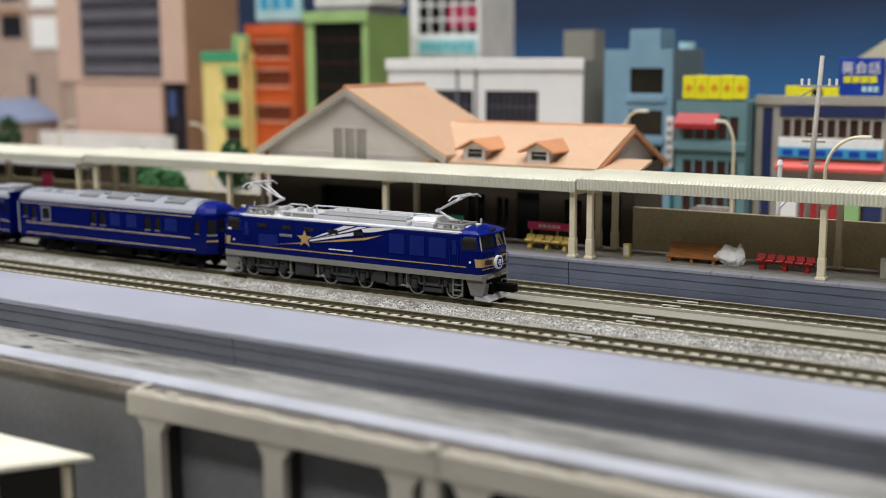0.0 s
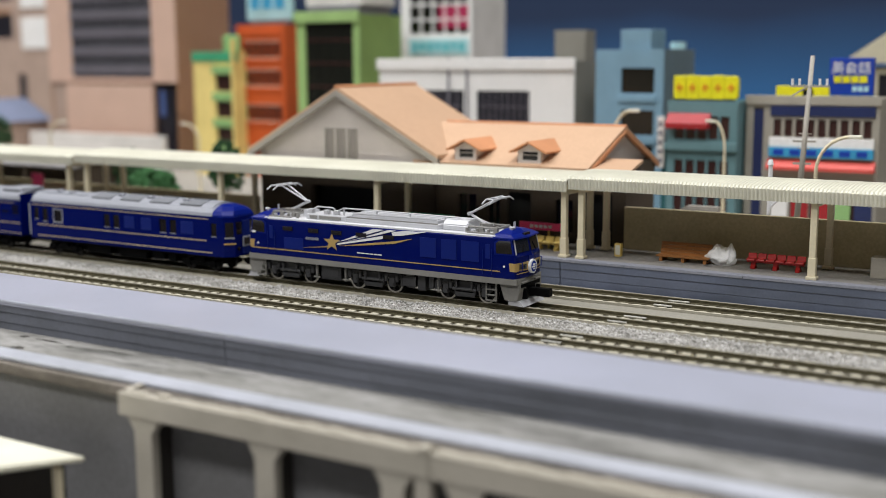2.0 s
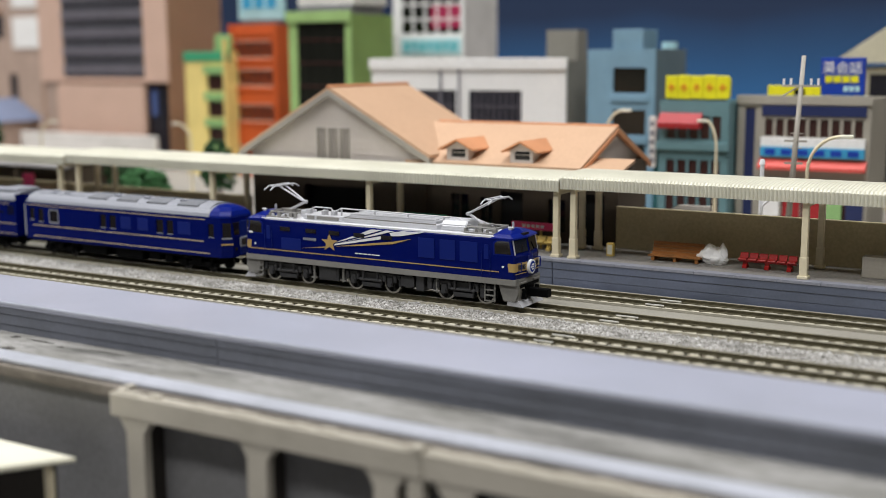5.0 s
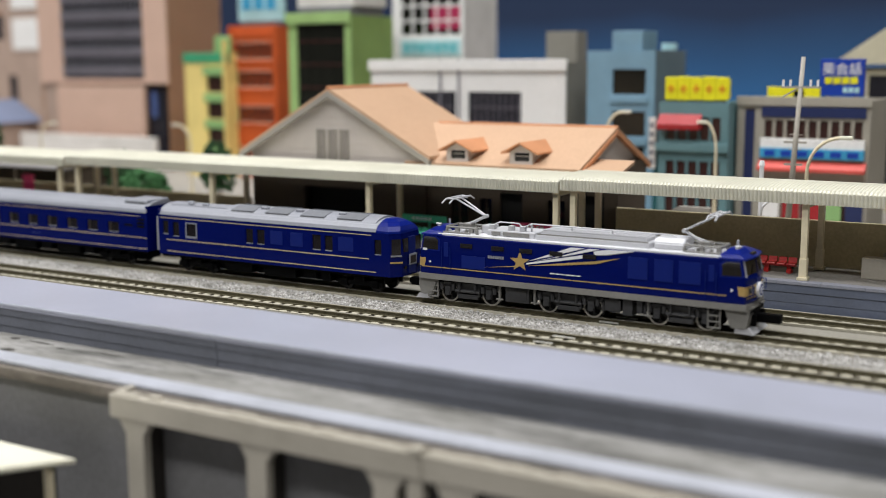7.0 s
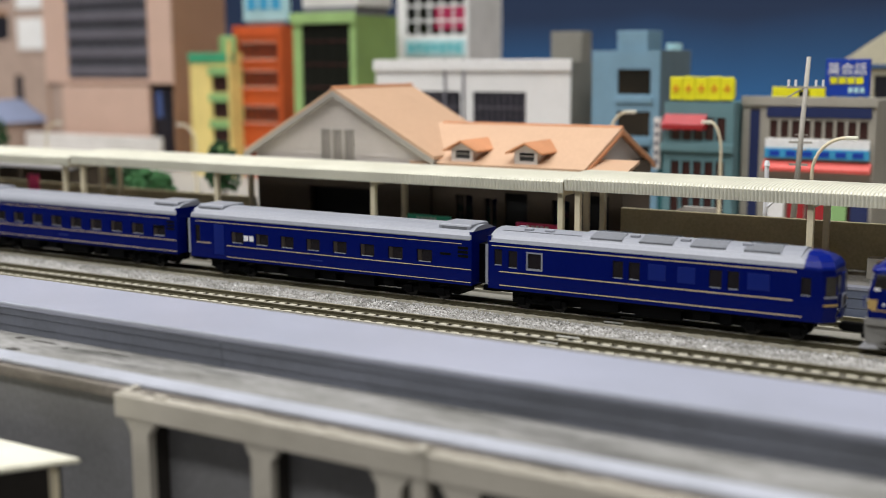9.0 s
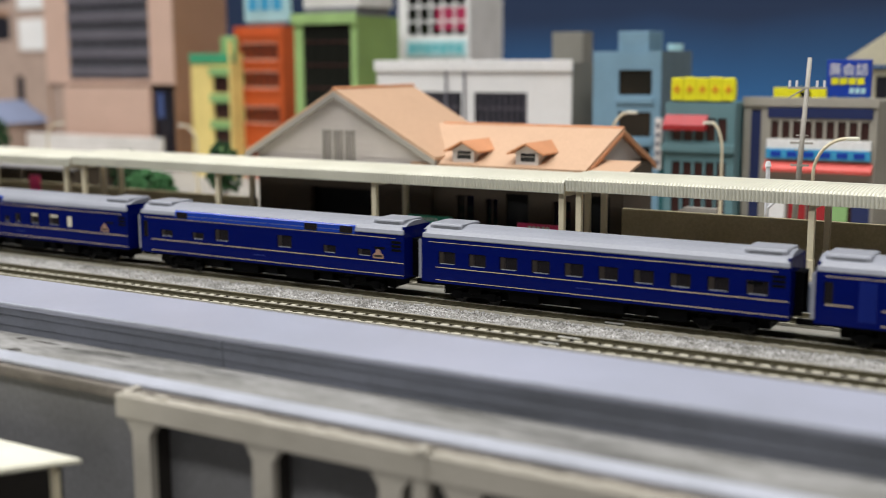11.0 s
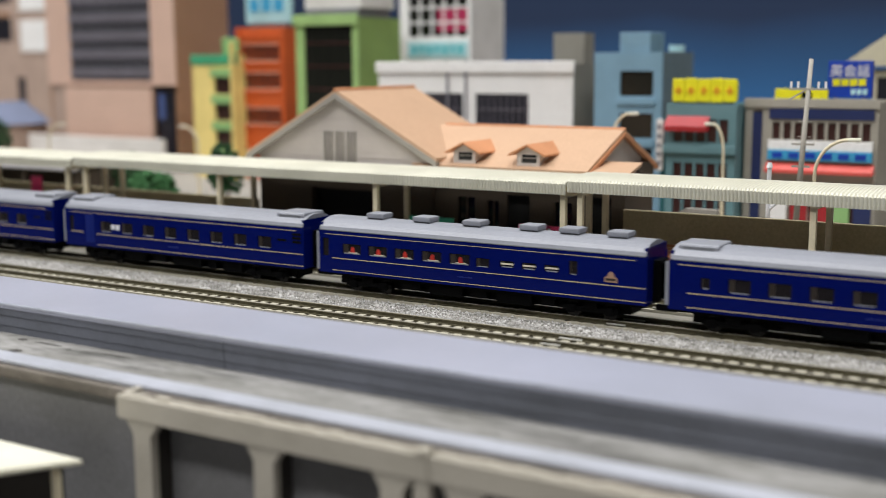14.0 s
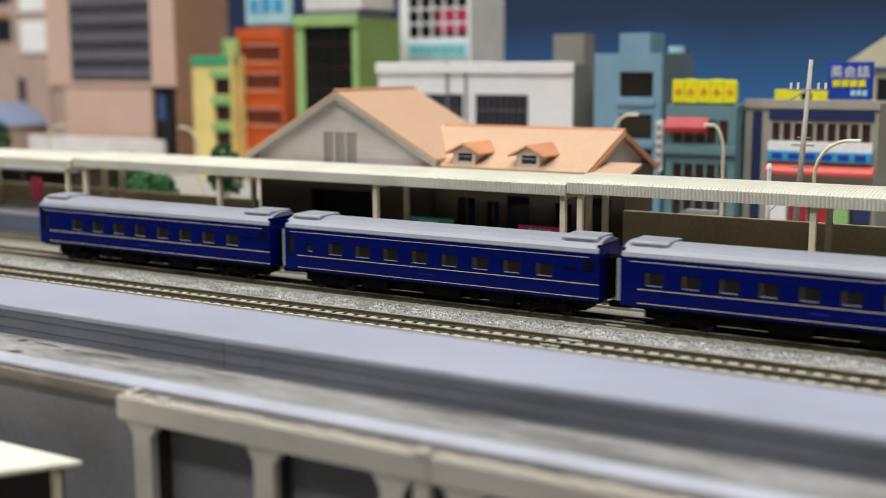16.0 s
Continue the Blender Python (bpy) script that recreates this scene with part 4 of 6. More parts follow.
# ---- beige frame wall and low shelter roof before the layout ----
# dark brown that paints the shade behind the frame and under the shelter
M_SHADEBROWN = mat("shade_brown", (44, 38, 33), 0.8, vary=0.2)
fr = thing("frame_wall", -14, -155, -60, "beige plastic frame wall before the layout board", "wall frame")
X_JOINT = 98.4
for k in range(3):
    bm = bmesh.new()
    x0 = k * X_JOINT + 0.15
    box(bm, x0, x0 + X_JOINT - 0.3, 0, 3.2, 53.4, 59.8, bev=0.35)
    beam = part("top_beam", bm, M_FRAME, fr)
    bm = bmesh.new()
    for i in range(24):
        q = x0 + 1 + i * 4.0
        h = random.uniform(0.0, 0.45) + (0.4 if i % 7 == 3 else 0.0)
        box(bm, q, q + 3.98, 0.6 + h, 3.1, 59.6, 59.85 + h)
    part("rough_top", bm, M_FRAME, beam)
    bm = bmesh.new()
    box(bm, x0 + X_JOINT - 3.4, x0 + X_JOINT - 0.4, -0.2, 3.3, 59.0, 60.9, bev=0.4)
    part("joint_cap", bm, M_FRAME, beam)
    if k == 0:
        bpart("end_return", M_FRAME, beam, x0, x0 + 2.2, 3.2, 8.4, 55, 60.3, bev=0.3)
    for xp in (x0 + 5.4, x0 + 46.8, x0 + 84.8):
        bm = bmesh.new()
        prism(bm, [(xp, 0), (xp + 6.2, 0), (xp + 6.2, 49.6), (xp + 9.0, 53.6), (xp - 2.6, 53.6), (xp, 49.6)], 0.4, 3.2)
        post = part("post", bm, M_FRAME, fr)
        # added dark strip, stands for the shaded side of the post
        bpart("post_side_shade", M_SHADEBROWN, post, xp + 0.5, xp + 5.9, 3.2, 8.3, 0, 53.0)
    bpart("post", M_FRAME, fr, x0 + 94.0, x0 + 98.2, 0.4, 3.2, 0, 53.5)
    # added dark strip, stands for the shade below the beam
    bpart("beam_under_shade", M_SHADEBROWN, beam, x0 + 6, x0 + X_JOINT - 0.6, 3.3, 8.3, 51.8, 55.5)

sr = thing("shelter_roof", -18, -164, -60, "small pale cream shelter with a sloping roof", "shelter")
bm = bmesh.new()
roof_slab(bm, (-110, 0.6, 43.4), (0, 0.6, 43.4), (0, -52, 53.8), (-110, -52, 53.8), 1.4)
bmesh.ops.bevel(bm, geom=list(bm.edges), offset=0.4 * MM, segments=2, affect="EDGES")
part("roof", bm, M_CREAMROOF, sr)
for x in (-2.2, -40, -76, -106):
    for y in (-7, -30):
        bpart("post", M_POST, sr, x - 1.1, x + 1.1, y - 0.9, y + 0.9, 0, 41.2 - y * 0.198, bev=0.3)
# added panel, its dark colour is the deep shade below the shelter roof
bpart("back_wall", M_SHADEBROWN, sr, -110, -3.9, -4.2, -3.0, 0, 41.6, label="dark brown panel standing for the shade under the roof")
bset("floor_front", M_FRONT, -1760, 1610, -420, -138, -64, -60, label="plain grey board before the layout")


# ---- coaches ----
HALF = 67.2
ROOF = [(9.75, 23.8), (9.3, 25.1), (8.0, 26.4), (5.6, 27.5), (2.8, 28.1), (0, 28.3)]
ROOF = [(-y, z) for y, z in ROOF] + [(y, z) for y, z in ROOF[-2::-1]]


def bogie(parent, x, material):
    bm = bmesh.new()
    for s in (-1, 1):
        box(bm, x - 10.5, x + 10.5, s * 6.6 - 0.7, s * 6.6 + 0.7, 2.4, 4.4, bev=0.3)
        for d in (-7, 7):
            box(bm, x + d - 1.6, x + d + 1.6, s * 7.0 - 0.8, s * 7.0 + 0.8, 1.8, 4.9, bev=0.3)
        box(bm, x - 2.6, x + 2.6, s * 6.9 - 0.8, s * 6.9 + 0.8, 3.6, 6.0, bev=0.3)
    box(bm, x - 2, x + 2, -6.6, 6.6, 2.6, 5.6)
    b = part("bogie", bm, material, parent)
    for d in (-7, 7):
        bm = bmesh.new()
        for s in (-1, 1):
            rod(bm, (x + d, s * 4.2, 2.95), (x + d, s * 5.4, 2.95), 2.9, 18)
        rod(bm, (x + d, -4.2, 2.95), (x + d, 4.2, 2.95), 0.6, 8)
        part("wheelset", bm, M_DARKWHEEL, b)
    return b


def line(parent, x0, x1, z, h, material, name="lining", sides=(-1, 1), y=9.7):
    for s in sides:
        bm = bmesh.new()
        box(bm, x0, x1, s * y - 0.07, s * y + 0.07, z - h / 2, z + h / 2)
        part(name, bm, material, parent)


def coach(label, windows, doors=(), upper=(), lamps=False, emblem=None, mark=None, vents=(), blinds=(), louvre=True, tail=False, boxes=0):
    """A blue sleeping car, 134 mm long, its origin on the rails at the middle. Windows are (x0, x1, z0, z1)."""
    c = thing("sleeping_car", 0, 0, 0, label, "train car", "train")
    holes = list(windows) + [(a, b_, 13.6, 20.6) for a, b_ in doors]
    for s in (-1, 1):
        bm = bmesh.new()
        holed(bm, -HALF, HALF, 7.2, 23.8, holes, s * 9.7 - s * 0.0, s * 8.8)
        part("side_wall", bm, M_BLUE, c)
    for s in (-1, 1):
        bm = bmesh.new()
        holed(bm, -9.0, 9.0, 7.2, 26.5, [(-2.6, 2.6, 8.5, 20.5)], -0.5, 0.5)
        bmesh.ops.rotate(bm, verts=bm.verts, cent=(0, 0, 0), matrix=Matrix.Rotation(math.pi / 2, 3, "Z"))
        bmesh.ops.translate(bm, verts=bm.verts, vec=(s * (HALF - 0.7) * MM, 0, 0))
        e = part("end_wall", bm, M_BLUE, c)
        x = s * (HALF - 0.4)
        bm = bmesh.new()
        for yy in (-3.6, 3.0):
            box(bm, min(x, x + s * 2.9), max(x, x + s * 2.9), yy, yy + 0.7, 7.6, 21.6, bev=0.1)
        box(bm, min(x, x + s * 2.9), max(x, x + s * 2.9), -3.6, 3.7, 21.0, 21.8, bev=0.1)
        part("gangway", bm, M_BLACK if s > 0 or tail else M_ROOFGREY, e, "narrow gangway frame")
        if s < 0 and not tail:
            for yy in (-9.5, 8.7):
                bpart("corner_edge", M_ROOFGREY, e, x - 1.7, x - 0.45, yy, yy + 0.8, 8.4, 22.8)
        bm = bmesh.new()
        box(bm, min(s * HALF, s * (HALF + 4.4)), max(s * HALF, s * (HALF + 4.4)), -1.1, 1.1, 4.2, 6.2, bev=0.3)
        part("coupler", bm, M_BLACK, c)
    bpart("floor_pan", M_BLACK, c, -HALF + 1, HALF - 1, -8.7, 8.7, 6.2, 7.6)
    bpart("interior", M_CURTAIN, c, -HALF + 3, HALF - 3, -6.6, 6.6, 7.7, 22.5)
    bm = bmesh.new()
    prism_x(bm, ROOF, -HALF + 0.4, HALF - 0.4)
    part("roof", bm, M_ROOFGREY, c)
    for s in (-1, 1):
        if not vents:
            bm = bmesh.new()
            x0, x1 = sorted((s * (HALF - 2.0), s * (HALF - 15.5)))
            prism_x(bm, [(-6.9, 25.6), (-6.7, 28.2), (-6.0, 28.8), (6.0, 28.8), (6.7, 28.2), (6.9, 25.6)], x0, x1)
            bmesh.ops.bevel(bm, geom=list(bm.edges), offset=0.25 * MM, segments=1, affect="EDGES")
            unit = part("roof_unit", bm, M_ROOFGREY, c, "raised grey roof unit")
            bpart("unit_grille", M_GRILLE, unit, x0 + 1.5, x1 - 1.5, -6.95, -6.7, 26.4, 27.9)
    # added black block, closes the bright gap and stands for shade underneath
    bm = bmesh.new()
    box(bm, -HALF + 7, HALF - 7, -5.2, 5.2, 2.6, 6.3, bev=0.2)
    part("under_shade_block", bm, M_BLACK, c)
    bm = bmesh.new()
    for s in (-1, 1):
        box(bm, -HALF + 0.6, HALF - 0.6, s * 9.6 - 0.18, s * 9.6 + 0.18, 23.55, 23.85)
    part("rain_gutter", bm, M_GRILLE, c)
    for x0, x1, z0, z1 in windows:
        for s in (-1, 1):
            bm = bmesh.new()
            box(bm, x0, x1, s * 9.15 - 0.15, s * 9.15 + 0.15, z0, z1)
            w = part("window", bm, M_GLASS, c)
            bpart("blind", M_CURTAIN, w, x0 + 0.4, x0 + (x1 - x0) * 0.3, s * 9.4 - 0.06, s * 9.4 + 0.06, z0 + 0.2, z1 - 0.2)
            bpart("sill", M_ROOFGREY, w, x0 + 0.9, x1 - 0.6, s * 9.66 - 0.06, s * 9.66 + 0.06, z0, z0 + 0.35)
            if lamps:
                bm = bmesh.new()
                mid = (x0 + x1) / 2
                if z1 - z0 > 3 and x1 - x0 > 7:
                    prism(bm, [(mid - 0.7, z0 + 0.6), (mid + 1.2, z0 + 0.6), (mid + 0.9, z0 + 2.2), (mid + 0.2, z0 + 2.9), (mid - 0.4, z0 + 2.2)], s * 9.38 - 0.08, s * 9.38 + 0.08)
                    part("table_lamp", bm, M_REDLAMP, w, "red table lamp")
                    bpart("table_top", M_CREAMGLASS, w, mid - 1.6, mid + 2.6, s * 9.36 - 0.06, s * 9.36 + 0.06, z0 + 0.3, z0 + 0.7)
                else:
                    bm.free()
    for x0, x1, z0, z1 in blinds:
        bpart("lit_blind", M_CREAMGLASS, c, x0, x1, -9.5, -9.3, z0, z1)
    for a, b_ in doors:
        for s in (-1, 1):
            bpart("door_pane", M_GLASS, c, a, b_, s * 9.1 - 0.15, s * 9.1 + 0.15, 13.6, 20.6)
    for x0, x1 in upper:
        for s in (-1, 1):
            bm = bmesh.new()
            prism_x(bm, [(s * 9.86, 22.7), (s * 10.0, 22.75), (s * 9.72, 25.3), (s * 9.3, 25.3)], x0, x1)
            part("upper_window", bm, M_GLASS, c)
    # blue roof shoulder, its bright reflection painted as a lighter blue
    if upper:
        a, b_ = upper[0][0] - 1, upper[-1][1] + 1
        for s in (-1, 1):
            bm = bmesh.new()
            prism_x(bm, [(s * 9.68, 22.4), (s * 9.9, 22.55), (s * 9.6, 25.4), (s * 9.0, 26.0), (s * 8.4, 25.6)], a, b_)
            part("upper_band", bm, M_BANDBLUE, c)
    left = -47.5 if mark else -61
    line(c, left, HALF - 0.3, 13.0, 0.28, M_LINE)
    line(c, left, HALF - 0.3, 8.3, 0.24, M_LINE)
    line(c, -HALF + 3, HALF - 4, 22.2, 0.2, M_LINE)
    if mark:
        line(c, -64, -56, 13.4, 0.35, M_LINE)
        for s in (-1, 1):
            bm = bmesh.new()
            box(bm, -38.4, -36.2, s * 9.72 - 0.06, s * 9.72 + 0.06, 15.6, 17.8)
            box(bm, -35.6, -33.4, s * 9.72 - 0.06, s * 9.72 + 0.06, 15.6, 17.8)
            part("white_mark", bm, M_WHITE, c)
            bpart("door_leaf", M_PANELBLUE, c, -54.2, -49, s * 9.72 - 0.08, s * 9.72 + 0.08, 9, 21.4)
    if emblem is not None:
        for s in (-1, 1):
            bm = bmesh.new()
            prism(bm, [(emblem - 2.4, 14.0), (emblem + 2.4, 14.0), (emblem + 2.3, 15.6), (emblem + 1.3, 16.1), (emblem + 0.9, 17.2), (emblem, 17.8), (emblem - 0.9, 17.2), (emblem - 1.3, 16.1), (emblem - 2.3, 15.6)], s * 9.72 - 0.06, s * 9.72 + 0.06)
            em = part("emblem", bm, M_EMBLEM, c, "rose gold emblem plate")
            bpart("emblem_bar", M_CURTAIN, em, emblem - 1.8, emblem + 1.8, s * 9.8 - 0.04, s * 9.8 + 0.04, 14.6, 15.4)
    if louvre:
        for s in (-1, 1):
            for k in range(3):
                bpart("louvre", M_BLACK, c, 61.5, 65.8, s * 9.7 - 0.08, s * 9.7 + 0.08, 17.2 + 1.5 * k, 18.2 + 1.5 * k)
            bpart("louvre", M_BLACK, c, 54, 58.6, s * 9.7 - 0.08, s * 9.7 + 0.08, 17.6, 18.5)
    for x in vents:
        bm = bmesh.new()
        box(bm, x - 3.9, x + 3.9, -3.4, 3.4, 28.5, 30.4, bev=0.5)
        v = part("roof_vent", bm, M_ROOFGREY, c, "grey box-shaped roof ventilator")
        bpart("vent_base", M_ROOFGREY, v, x - 3.5, x + 3.5, -3.0, 3.0, 26.9, 28.6)
        # dark strip painting the shadow line below the ventilator lid
        bpart("vent_shadow_line", M_BOGIE, v, x - 3.3, x + 3.3, -3.2, -2.9, 28.15, 28.55)
    bogie(c, -46, M_BLACK)
    bogie(c, 46, M_BLACK)
    spots = ((-30, -22, 5.2), (-18, -4, 4.2), (0, 6, 4.8), (10, 24, 4.0), (28, 33, 5.0)) if boxes == 0 else ((-32, -20, 4.2), (-14, -8, 5), (-4, 12, 4.4), (16, 20, 4.6), (24, 34, 4.0))
    for x0, x1, z in spots:
        bpart("equipment_box", M_BLACK, c, x0, x1, -8.2, 8.2, z - 1.6, 6.4, bev=0.3)
    line(c, -5, 1, 10.6, 0.5, M_PANELBLUE, "number_bar")
    if tail:
        for yy in (-6.6, 6.6):
            bm = bmesh.new()
            rod(bm, (-HALF - 0.05, yy, 22.4), (-HALF - 0.7, yy, 22.4), 0.8, 10)
            part("tail_lamp", bm, M_REDLAMP, c)
        bpart("name_panel", M_WHITE, c, -HALF - 0.5, -HALF - 0.05, -2.4, 2.4, 21.9, 24)
    return c


def even(x0, pitch, n, w=7.0, z0=14.3, z1=18.9):
    return [(x0 + i * pitch, x0 + i * pitch + w, z0, z1) for i in range(n)]


train = []       # (thing, place of its middle behind the first gap)
train.append((coach("blue sleeping car with a white mark by the door", even(-45.2, 12.75, 8, 6.6), doors=((-64.6, -61.8),), mark=True), -71))
train.append((coach("blue sleeping car with ten broad windows", even(-60, 12.6, 10, 7.2), boxes=1), -213))
train.append((coach("blue sleeping car with a few small upper windows", [(-55.4, -48.7, 14.6, 17.4), (-37.8, -31.4, 14.6, 17.4), (-25.4, -18, 14.8, 19.6), (7.2, 14.6, 14.8, 19.6), (29.8, 36, 14.4, 17.4), (46, 52.3, 14.6, 17.2)],
                    doors=((-65.6, -62.8),), upper=((-46, -40), (21, 27.2), (38, 44)), emblem=55.6), -355))
train.append((coach("blue lounge car with four upper windows", [(-48.4, -45.2, 14.6, 17), (-36, -32.4, 14.6, 17), (-23.6, -19.8, 14.6, 17), (-12.6, -9.2, 14.4, 17), (-5.4, -1.6, 14.4, 18.6), (5, 10.9, 14.5, 19.4), (17.4, 24.2, 14.7, 19.6), (29.2, 32.4, 14.4, 19.5)],
                    doors=((-65.6, -62.8),), upper=((-54.6, -50.4), (-42.6, -38.2), (-30.6, -25.4), (-18.4, -14.4)), emblem=53, blinds=((29.4, 32.2, 14.6, 19.2), (6, 9.6, 18.0, 19.2), (18.4, 23, 18.2, 19.4)), boxes=1), -497))
train.append((coach("blue sleeping car with a row of windows", [(-56.5, -53.4, 14.8, 18.4)] + even(-47.5, 12.75, 8, 7.4)), -639))
train.append((coach("blue dining car with red table lamps", even(-56.2, 11.9, 5, 8.6, 15.1, 18.9) + [(2.4, 8, 15.0, 18.2)] + [(12.2 + 8.7 * k, 17.8 + 8.7 * k, 15.7, 18) for k in range(3)] + [(39, 42.2, 15.4, 20.2)],
                    doors=((-65.6, -62.6),), lamps=True, emblem=54.5, vents=(-45.3, -24.4, -3, 20.3, 36, 54), blinds=[(12.6 + 8.7 * k, 17.4 + 8.7 * k, 16.6, 17.2) for k in range(3)], louvre=False), -781))
train.append((coach("blue sleeping car with a white mark by the door", even(-45.2, 12.75, 8, 6.9), doors=((-64.6, -61.8),), mark=True, boxes=1), -923))
train.append((coach("blue sleeping car with a row of windows", even(-59, 12.6, 9, 7.0)), -1065))
train.append((coach("blue sleeping car with a row of windows", [(-56.5, -53.0, 14.8, 17.6)] + even(-46.4, 12.75, 8, 7.2), doors=((-65.6, -62.8),), boxes=1), -1207))
train.append((coach("blue sleeping car at the end of the train", even(-46.6, 12.9, 8, 7.4), doors=((-64.5, -61.5),), tail=True), -1349))


# ---- generator car ----
def generator_car():
    c = thing("generator_car", 0, 0, 0, "blue generator car with a silver grey roof", "train car", "train")
    a, z = -62.5, 51.2
    wins = [(-60.6, -57.4, 15.6, 21.4), (-55.0, -51.4, 15, 21.2), (-47.4, -42, 15.2, 21), (-15.6, -11.8, 15, 21), (-9.9, -5.9, 15, 21), (17.6, 21.8, 15, 21), (23.6, 27.4, 15, 21), (46.6, 49.8, 15.2, 21)]
    for s in (-1, 1):
        bm = bmesh.new()
        holed(bm, a, z, 7.2, 23.8, wins, s * 9.7, s * 8.8)
        part("side_wall", bm, M_BLUE, c)
    for x0, x1, z0, z1 in wins:
        for s in (-1, 1):
            w = bpart("window", M_GLASS, c, x0, x1, s * 9.15 - 0.15, s * 9.15 + 0.15, z0, z1)
            bpart("sill", M_ROOFGREY, w, x0 + 0.3, x1 - 0.3, s * 9.66 - 0.06, s * 9.66 + 0.06, z0, z0 + 0.35)
    for s in (-1, 1):
        for q in ((-47.8, -47.3, 15, 21.2), (-42.1, -41.6, 15, 21.2), (-47.8, -41.6, 20.8, 21.3), (-47.8, -41.6, 14.8, 15.3)):
            bpart("window_frame", M_ROOFGREY, c, q[0], q[1], s * 9.72 - 0.08, s * 9.72 + 0.08, q[2], q[3])
    bm = bmesh.new()
    box(bm, a - 0.6, a + 0.6, -9.6, 9.6, 7.2, 26)
    part("end_wall", bm, M_BLUE, c)
    # cab end
    bm = bmesh.new()
    rings = []
    for zz, xf, hw in ((7.2, 5.6, 9.6), (16, 6.0, 9.65), (23.6, 5.0, 9.6)):
        rings.append([bm.verts.new((x * MM, y * MM, zz * MM)) for x, y in ((z, -hw), (z + xf - 3.4, -hw), (z + xf, -hw + 3.2), (z + xf, hw - 3.2), (z + xf - 3.4, hw), (z, hw))])
    bm.faces.new(rings[0][::-1])
    bm.faces.new(rings[-1])
    for p, q in zip(rings, rings[1:]):
        for k in range(6):
            bm.faces.new((p[k], p[(k + 1) % 6], q[(k + 1) % 6], q[k]))
    cab = part("cab_end", bm, M_BLUE, c)
    bm = bmesh.new()
    rings = []
    for zz, xf, hw, ch in ((23.5, 5.1, 9.72, 3.3), (24.4, 4.9, 9.5, 3.3), (26.0, 4.0, 8.3, 3.4), (27.4, 2.2, 5.8, 3.2), (28.3, -0.6, 2.6, 1.6)):
        rings.append([bm.verts.new((x * MM, y * MM, zz * MM)) for x, y in ((z - 4, -hw), (z + xf - ch, -hw), (z + xf, -hw + ch), (z + xf, hw - ch), (z + xf - ch, hw), (z - 4, hw))])
    bm.faces.new(rings[0][::-1])
    bm.faces.new(rings[-1])
    for p, q in zip(rings, rings[1:]):
        for k in range(6):
            bm.faces.new((p[k], p[(k + 1) % 6], q[(k + 1) % 6], q[k]))
    part("cab_roof", bm, M_LITBLUE, cab, "rounded blue cab roof")
    for s in (-1, 1):
        bm = bmesh.new()
        prism_z(bm, [(z + 2.9, s * 9.35), (z + 3.05, s * 9.5), (z + 5.6, s * 7.1), (z + 5.45, s * 6.95)], 15.6, 21.6)
        w = part("corner_window", bm, M_GLASS, cab)
        bm = bmesh.new()
        prism_z(bm, [(z + 2.6, s * 9.5), (z + 2.75, s * 9.72), (z + 5.85, s * 6.85), (z + 5.7, s * 6.7)], 14.9, 15.5)
        part("window_frame", bm, M_ROOFGREY, w)
        bpart("windscreen", M_GLASS, cab, z + 5.3, z + 5.95, min(s * 2.4, s * 5.8), max(s * 2.4, s * 5.8), 16.2, 21.6)
        bm = bmesh.new()
        prism_z(bm, [(z + 2.4, s * 9.6), (z + 2.5, s * 9.8), (z + 6.1, s * 6.6), (z + 6.0, s * 6.4)], 12.4, 13.0)
        part("lining", bm, M_GOLD, cab)
        bm = bmesh.new()
        rod(bm, (z + 5.6, s * 4.6, 10.6), (z + 6.3, s * 4.6, 10.6), 0.7, 10)
        part("tail_lamp", bm, M_GLASS, cab)
    bpart("end_door", M_PANELBLUE, cab, z + 5.7, z + 6.2, -2.2, 2.2, 8, 22)
    plate = bpart("name_plate", M_ROOFGREY, cab, z + 6.2, z + 6.6, -2.6, 2.6, 11.2, 15.4, bev=0.2)
    bpart("plate_field", M_CURTAIN, plate, z + 6.55, z + 6.66, -1.9, 1.9, 11.9, 14.7)
    bpart("floor_pan", M_BLACK, c, a + 1, z, -8.7, 8.7, 6.2, 7.6)
    bpart("interior", M_BLACK, c, a + 3, z - 1, -6.6, 6.6, 7.7, 22.5)
    bm = bmesh.new()
    prism_x(bm, ROOF, a, z - 3.8)
    part("roof", bm, M_ROOFGREY, c)
    for x0, x1 in ((-28, 46),):
        bm = bmesh.new()
        prism_x(bm, [(y * 0.9, zz + 0.7) for y, zz in ROOF[1:-1]], x0, x1)
        part("roof_plinth", bm, M_ROOFGREY, c)
    for k in range(4):
        for yy in (-7.2, 1.4):
            bm = bmesh.new()
            x0 = -25 + 17.6 * k
            roof_slab(bm, (x0, yy, 27.75 if yy < 0 else 29.3), (x0 + 11.5, yy, 27.75 if yy < 0 else 29.3), (x0 + 11.5, yy + 5.8, 29.3 if yy < 0 else 27.75), (x0, yy + 5.8, 29.3 if yy < 0 else 27.75), 0.8)
            part("roof_grille", bm, M_GRILLE, c)
    for x, yy in ((-50, -3), (-42, -3), (-10, -3.5), (7.5, -3.5), (28, -3), (-55, 2)):
        bm = bmesh.new()
        box(bm, x - 1.6, x + 1.6, yy - 1.0, yy + 1.0, 27.0, 28.6 + (0.7 if -28 < x < 46 else 0.0), bev=0.3)
        part("roof_vent", bm, M_ROOFGREY, c)
    bpart("roof_walk", M_GRILLE, c, a + 3, -29, -5.4, -3.6, 27.0, 27.75)
